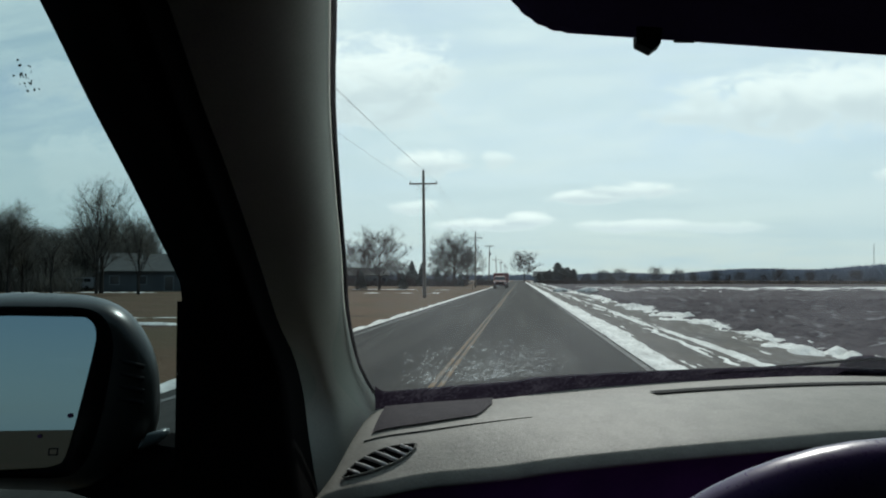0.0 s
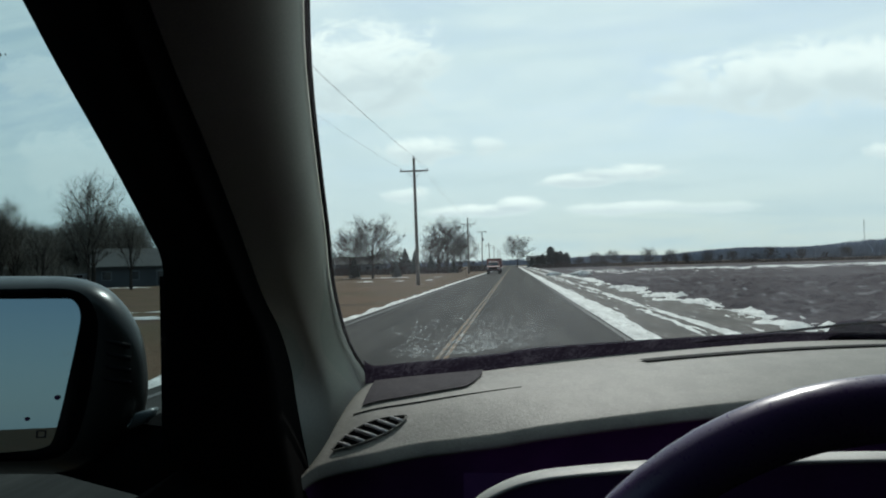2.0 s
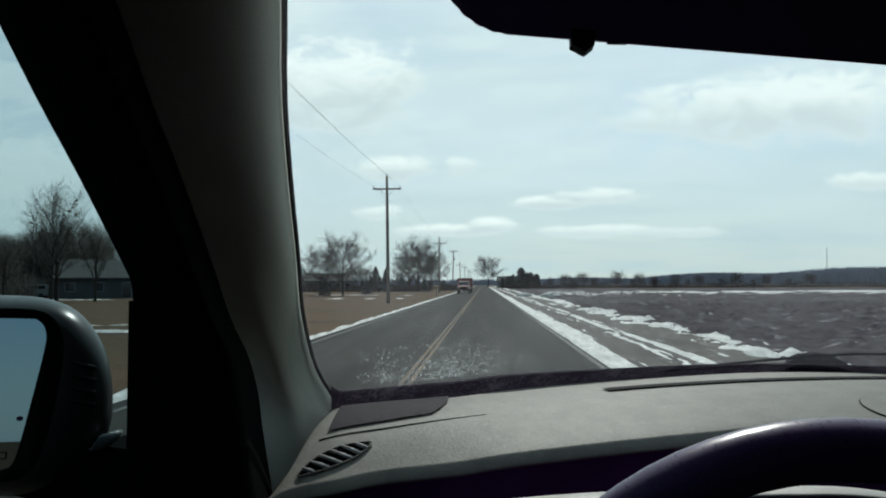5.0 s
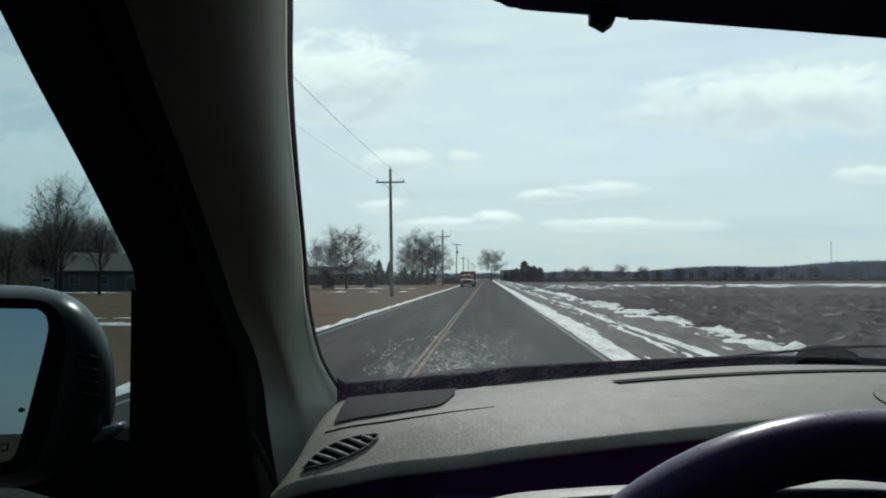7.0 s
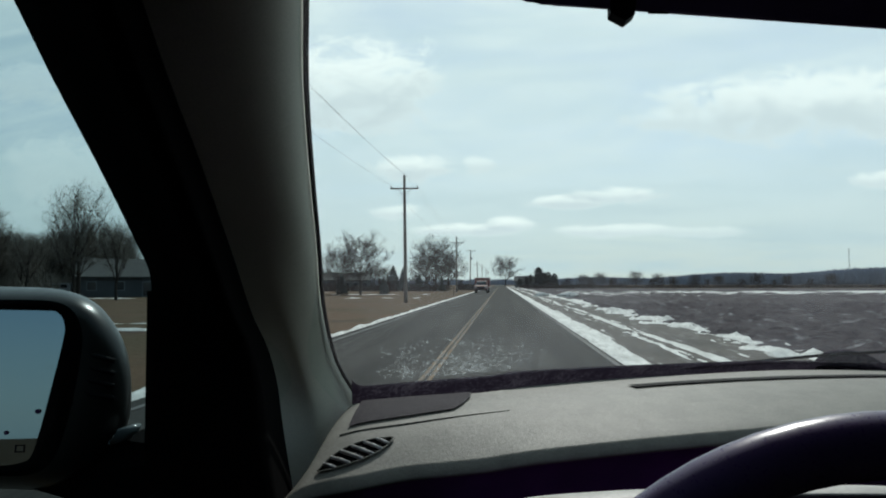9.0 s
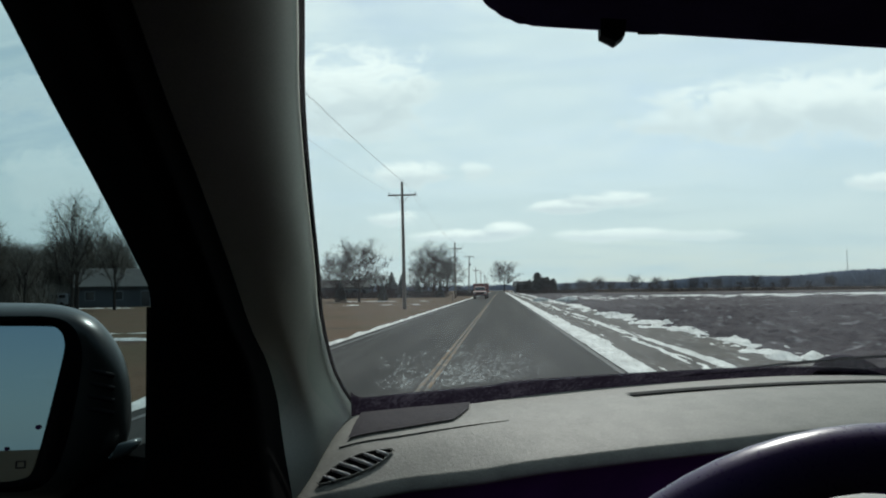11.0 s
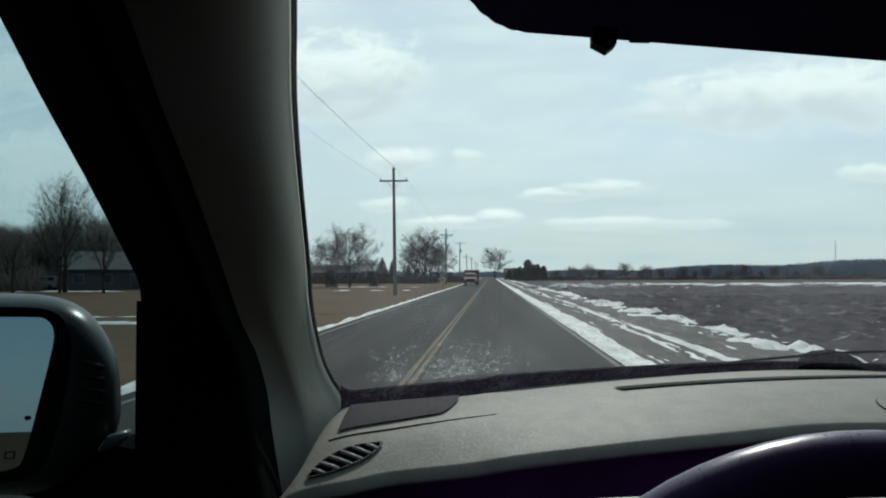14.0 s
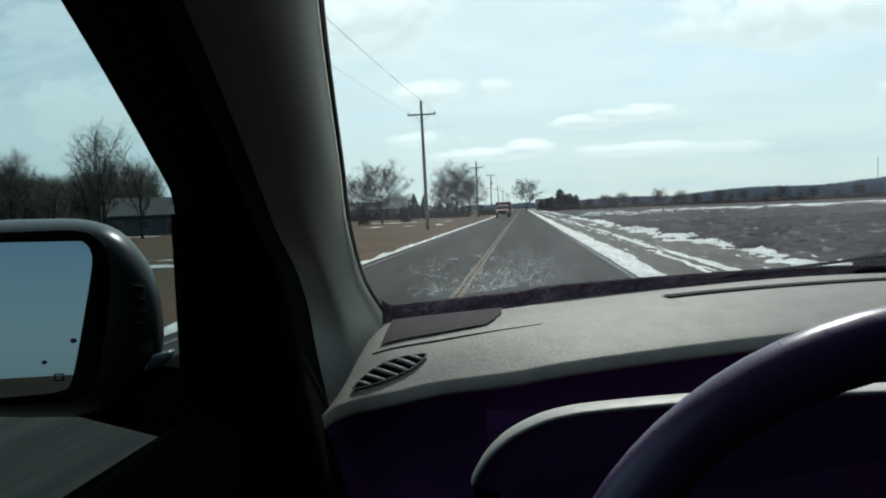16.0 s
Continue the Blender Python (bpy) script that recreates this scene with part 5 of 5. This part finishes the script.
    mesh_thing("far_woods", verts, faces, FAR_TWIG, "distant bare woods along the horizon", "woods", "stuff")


build_trees()


# ---- farm buildings, mast, mailbox ----
def build_house(x, y, turn, size, wall_mat, roof_mat, label, name="house", chimney=True, windows=4):
    w, d, h, ridge = size
    e = thing(name, label, "house", (x, y, -0.2))
    e.rotation_euler = (0, 0, radians(turn))
    bm = bmesh.new()
    box(bm, (-w / 2, -d / 2, 0), (w / 2, d / 2, h))
    wall = part("wall", bm, wall_mat, e)
    bm = bmesh.new()
    for s in (-1, 1):
        slab(bm, [(-w / 2 - 0.4, s * (d / 2 + 0.4), h - 0.1), (w / 2 + 0.4, s * (d / 2 + 0.4), h - 0.1), (w / 2 + 0.4, 0, ridge), (-w / 2 - 0.4, 0, ridge)], 0.18, (0, 0, 1))
    roof = part("roof", bm, roof_mat, e)
    for s in (-1, 1):
        bm = bmesh.new()
        slab(bm, [(s * w / 2, -d / 2, h), (s * w / 2, d / 2, h), (s * w / 2, 0, ridge)], 0.1, (-s, 0, 0))
        part("gable", bm, wall_mat, e)
    if chimney:
        bm = bmesh.new()
        box(bm, (w * 0.2, -0.4, ridge - 0.6), (w * 0.2 + 0.7, 0.3, ridge + 0.9), 0.03)
        part("chimney", bm, SIDING, roof)
    for k in range(windows):
        cx = -w / 2 + w * (k + 0.5) / windows
        tall = k == windows // 2
        lo, hi = (0.05, 2.1) if tall else (0.9, 2.1)
        win = bmesh.new()
        box(win, (cx - 0.6, -d / 2 - 0.06, lo), (cx + 0.6, -d / 2 + 0.02, hi), 0.01)
        frame_ob = part("door" if tall else "window", win, SIDING, e)
        bm = bmesh.new()
        box(bm, (cx - 0.5, -d / 2 - 0.075, lo + 0.1), (cx + 0.5, -d / 2 - 0.055, hi - 0.1))
        part("pane", bm, PANE, frame_ob)
    return e


build_house(-38.0, 178.0, 18, (11.0, 7.0, 2.5, 4.2), DARK_SIDING, ROOF, "low dark grey ranch house with dark shingle roof", windows=5)
build_house(-49.0, 95.0, 28, (13.0, 8.0, 2.6, 4.9), DARK_SIDING, ROOF, "dark grey single-storey house in front of the woods", windows=4)
build_house(-66.0, 230.0, 5, (18.0, 10.0, 4.2, 6.6), BARN, BARN, "green steel farm shed", name="shed", chimney=False, windows=3)
build_house(9.5, 285.0, -8, (8.0, 6.0, 2.6, 4.4), SIDING, ROOF, "small pale house behind evergreens", windows=3)


def build_mast(x, y, height, label):
    e = thing("radio_mast", label, "mast", (x, y, -0.2))
    bm = bmesh.new()
    w = height * 0.028
    for a in range(3):
        c, s = math.cos(a * 2.094) * w, math.sin(a * 2.094) * w
        tube(bm, [(c, s, 0), (c * 0.5, s * 0.5, height)], height * 0.0022, 4)
    part("legs", bm, STEEL, e)
    bm = bmesh.new()
    n = 26
    for k in range(n):
        z0, z1 = height * k / n, height * (k + 1) / n
        f0, f1 = 1 - 0.5 * k / n, 1 - 0.5 * (k + 1) / n
        for a in range(3):
            b = (a + 1) % 3
            tube(bm, [(math.cos(a * 2.094) * w * f0, math.sin(a * 2.094) * w * f0, z0), (math.cos(b * 2.094) * w * f1, math.sin(b * 2.094) * w * f1, z1)], height * 0.0012, 3, False)
    part("lattice", bm, STEEL, e)


build_mast(385.0, 850.0, 40.0, "thin grey lattice radio mast beyond the woods")


def build_mailbox(x, y):
    e = thing("mailbox", "dark mailbox on a wooden post beside the road", "mailbox", (x, y, -0.15))
    bm = bmesh.new()
    box(bm, (-0.05, -0.05, 0), (0.05, 0.05, 1.05), 0.01)
    part("post", bm, POLE, e)
    bm = bmesh.new()
    rows = [[(0.09 * math.cos(a) if 0 <= a <= math.pi else 0.09 * math.cos(a), yy, 1.12 + (0.09 * math.sin(a) if a <= math.pi else 0.0) + (0.0 if a <= math.pi else -0.07)) for a in [math.pi * j / 8 for j in range(9)] + [math.pi * 1.01, math.pi * 1.99]] for yy in (-0.26, 0.26)]
    g = sheet(bm, rows, True)
    bm.faces.new(g[0])
    bm.faces.new(g[1])
    part("box", bm, BLACK, e)


build_mailbox(-6.6, 103.0)


def build_snow_heap(x, y, r, h, seed):
    rng = random.Random(seed)
    bm = bmesh.new()
    bmesh.ops.create_icosphere(bm, subdivisions=4, radius=1.0)
    for v in bm.verts:
        k = 1 + 0.35 * fbm(v.co.x * 2.0 + seed, v.co.y * 2.0, v.co.z * 2, 5)
        v.co = Vector((v.co.x * r * k, v.co.y * r * 0.8 * k, max(-0.05, v.co.z) * h * k))
        v.co += Vector((rng.gauss(0, 0.03), rng.gauss(0, 0.03), rng.gauss(0, 0.02)))
    e = part("snow_heap", bm, SNOW, None, smooth=False)
    e.location = (x, y, -0.12)
    tagged(e, "ploughed-up heap of crusty old snow on the verge", "snow heap", "heaps of snow")


build_snow_heap(7.8, 88.0, 1.4, 0.55, 3)
build_snow_heap(5.0, 92.0, 0.9, 0.45, 4)


# ---- oncoming pickup with a red farm wagon ----
def wheel_on(parent, x, y, r, w):
    bm = bmesh.new()
    sheet(bm, [[Vector((x + dx, y + q * math.cos(a), r + q * math.sin(a))) for a in [2 * math.pi * j / 24 for j in range(24)]] for dx, q in ((-w / 2, r * 0.6), (-w / 2, r * 0.95), (-w * 0.4, r), (w * 0.4, r), (w / 2, r * 0.95), (w / 2, r * 0.6))], True)
    t = part("wheel", bm, TYRE, parent, smooth=True)
    bm = bmesh.new()
    sheet(bm, [[Vector((x + dx, y + q * math.cos(a), r + q * math.sin(a))) for a in [2 * math.pi * j / 16 for j in range(16)]] for dx, q in ((-w * 0.42, r * 0.62), (-w * 0.45, 0.02), (w * 0.45, 0.02), (w * 0.42, r * 0.62))], True)
    part("rim", bm, STEEL, t, smooth=True)


def build_pickup(x, y):
    e = thing("pickup_truck", "dirty red pickup truck coming along the other lane", "pickup truck", (x, y, 0.02))
    # side outline, bonnet towards the camera
    side = [(0.0, 0.55), (0.0, 0.95), (0.06, 1.12), (0.9, 1.20), (1.25, 1.22), (1.75, 1.84), (2.2, 1.90), (3.1, 1.88), (3.35, 1.25), (5.4, 1.25), (5.5, 0.60), (4.9, 0.5), (0.4, 0.45)]
    bm = bmesh.new()
    def cross(z):
        return 1.0 if z < 1.22 else 1.0 - 0.22 * (z - 1.22) / 0.68
    rows = [[Vector((s * 0.98 * cross(z), yy, z)) for yy, z in side] for s in (-1, -0.6, 0, 0.6, 1)]
    g = sheet(bm, rows, False)
    bm.faces.new(g[0])
    bm.faces.new(g[-1])
    for row_a, row_b in zip(g, g[1:]):
        bm.faces.new((row_a[-1], row_a[0], row_b[0], row_b[-1]))
    body = part("body", bm, RED, e)
    for name, lo, hi, mat, lab in (("grille", (-0.62, -0.03, 0.72), (0.62, 0.02, 1.02), BLACK, "dark grille"), ("bumper", (-0.98, -0.14, 0.46), (0.98, 0.02, 0.66), TYRE, "dull dark bumper"),
                                   ("headlight", (-0.93, -0.035, 0.80), (-0.66, 0.02, 1.0), CERAMIC, ""), ("headlight", (0.66, -0.035, 0.80), (0.93, 0.02, 1.0), CERAMIC, "")):
        bm = bmesh.new()
        box(bm, lo, hi, 0.015)
        part(name, bm, mat, e, lab)
    bm = bmesh.new()
    slab(bm, [(-0.84, 1.29, 1.29), (0.84, 1.29, 1.29), (0.74, 1.70, 1.80), (-0.74, 1.70, 1.80)], 0.012, (0, -0.75, 0.6))
    part("windscreen", bm, PANE, e, "dark windscreen")
    for s in (-1, 1):
        bm = bmesh.new()
        box(bm, (s * 1.02 - 0.09, 1.5, 1.22), (s * 1.02 + 0.09, 1.58, 1.48), 0.02)
        part("door_mirror", bm, BLACK, e)
        for yy in (0.95, 4.3):
            wheel_on(e, s * 0.86, yy, 0.38, 0.26)


def build_wagon(x, y):
    e = thing("farm_wagon", "tall dark red steel farm wagon behind the pickup", "wagon", (x, y, 0.02))
    bm = bmesh.new()
    for lo, hi in (((-1.22, 0.0, 0.95), (1.22, 0.08, 2.42)), ((-1.22, 4.4, 0.95), (1.22, 4.48, 2.42)), ((-1.22, 0.08, 0.95), (-1.14, 4.4, 2.42)), ((1.14, 0.08, 0.95), (1.22, 4.4, 2.42)), ((-1.14, 0.08, 0.95), (1.14, 4.4, 1.02))):
        box(bm, lo, hi, 0.01)
    part("bin", bm, RED, e)
    for k in range(5):
        bm = bmesh.new()
        xx = -1.1 + 0.55 * k
        box(bm, (xx - 0.03, -0.05, 1.0), (xx + 0.03, 0.0, 2.40), 0.008)
        part("rib", bm, RED, e)
    bm = bmesh.new()
    box(bm, (-0.5, -1.6, 0.55), (0.5, 4.3, 0.72), 0.02)
    part("chassis", bm, BLACK, e)
    for s in (-1, 1):
        for yy in (0.7, 3.6):
            wheel_on(e, s * 1.0, yy, 0.45, 0.28)


def build_parked_car(x, y, turn):
    e = thing("parked_car", "white van parked beside the grey house", "van", (x, y, -0.08))
    e.rotation_euler = (0, 0, radians(turn))
    side = [(-2.3, 0.35), (-2.3, 0.95), (-1.5, 1.10), (-0.8, 1.70), (2.1, 1.75), (2.35, 1.2), (2.35, 0.35)]
    bm = bmesh.new()
    rows = [[Vector((yy, s * (0.9 if z < 1.15 else 0.78), z)) for yy, z in side] for s in (-1, 0, 1)]
    g = sheet(bm, rows, True)
    bm.faces.new(g[0])
    bm.faces.new(g[-1])
    part("body", bm, CERAMIC, e)
    for y0, y1 in ((-0.7, 0.2), (0.35, 1.1), (1.2, 1.95)):
        bm = bmesh.new()
        box(bm, (y0, -0.88, 1.16), (y1, -0.80, 1.58), 0.01)
        part("side_window", bm, PANE, e)
    for yy in (-1.45, 1.5):
        for s in (-0.8, 0.8):
            bm = bmesh.new()
            tube(bm, [(yy, s - 0.1, 0.33), (yy, s + 0.1, 0.33)], 0.33, 18)
            part("wheel", bm, TYRE, e)


build_parked_car(-57.0, 90.0, 12)
build_pickup(-3.05, 112.0)
build_wagon(-3.05, 119.4)
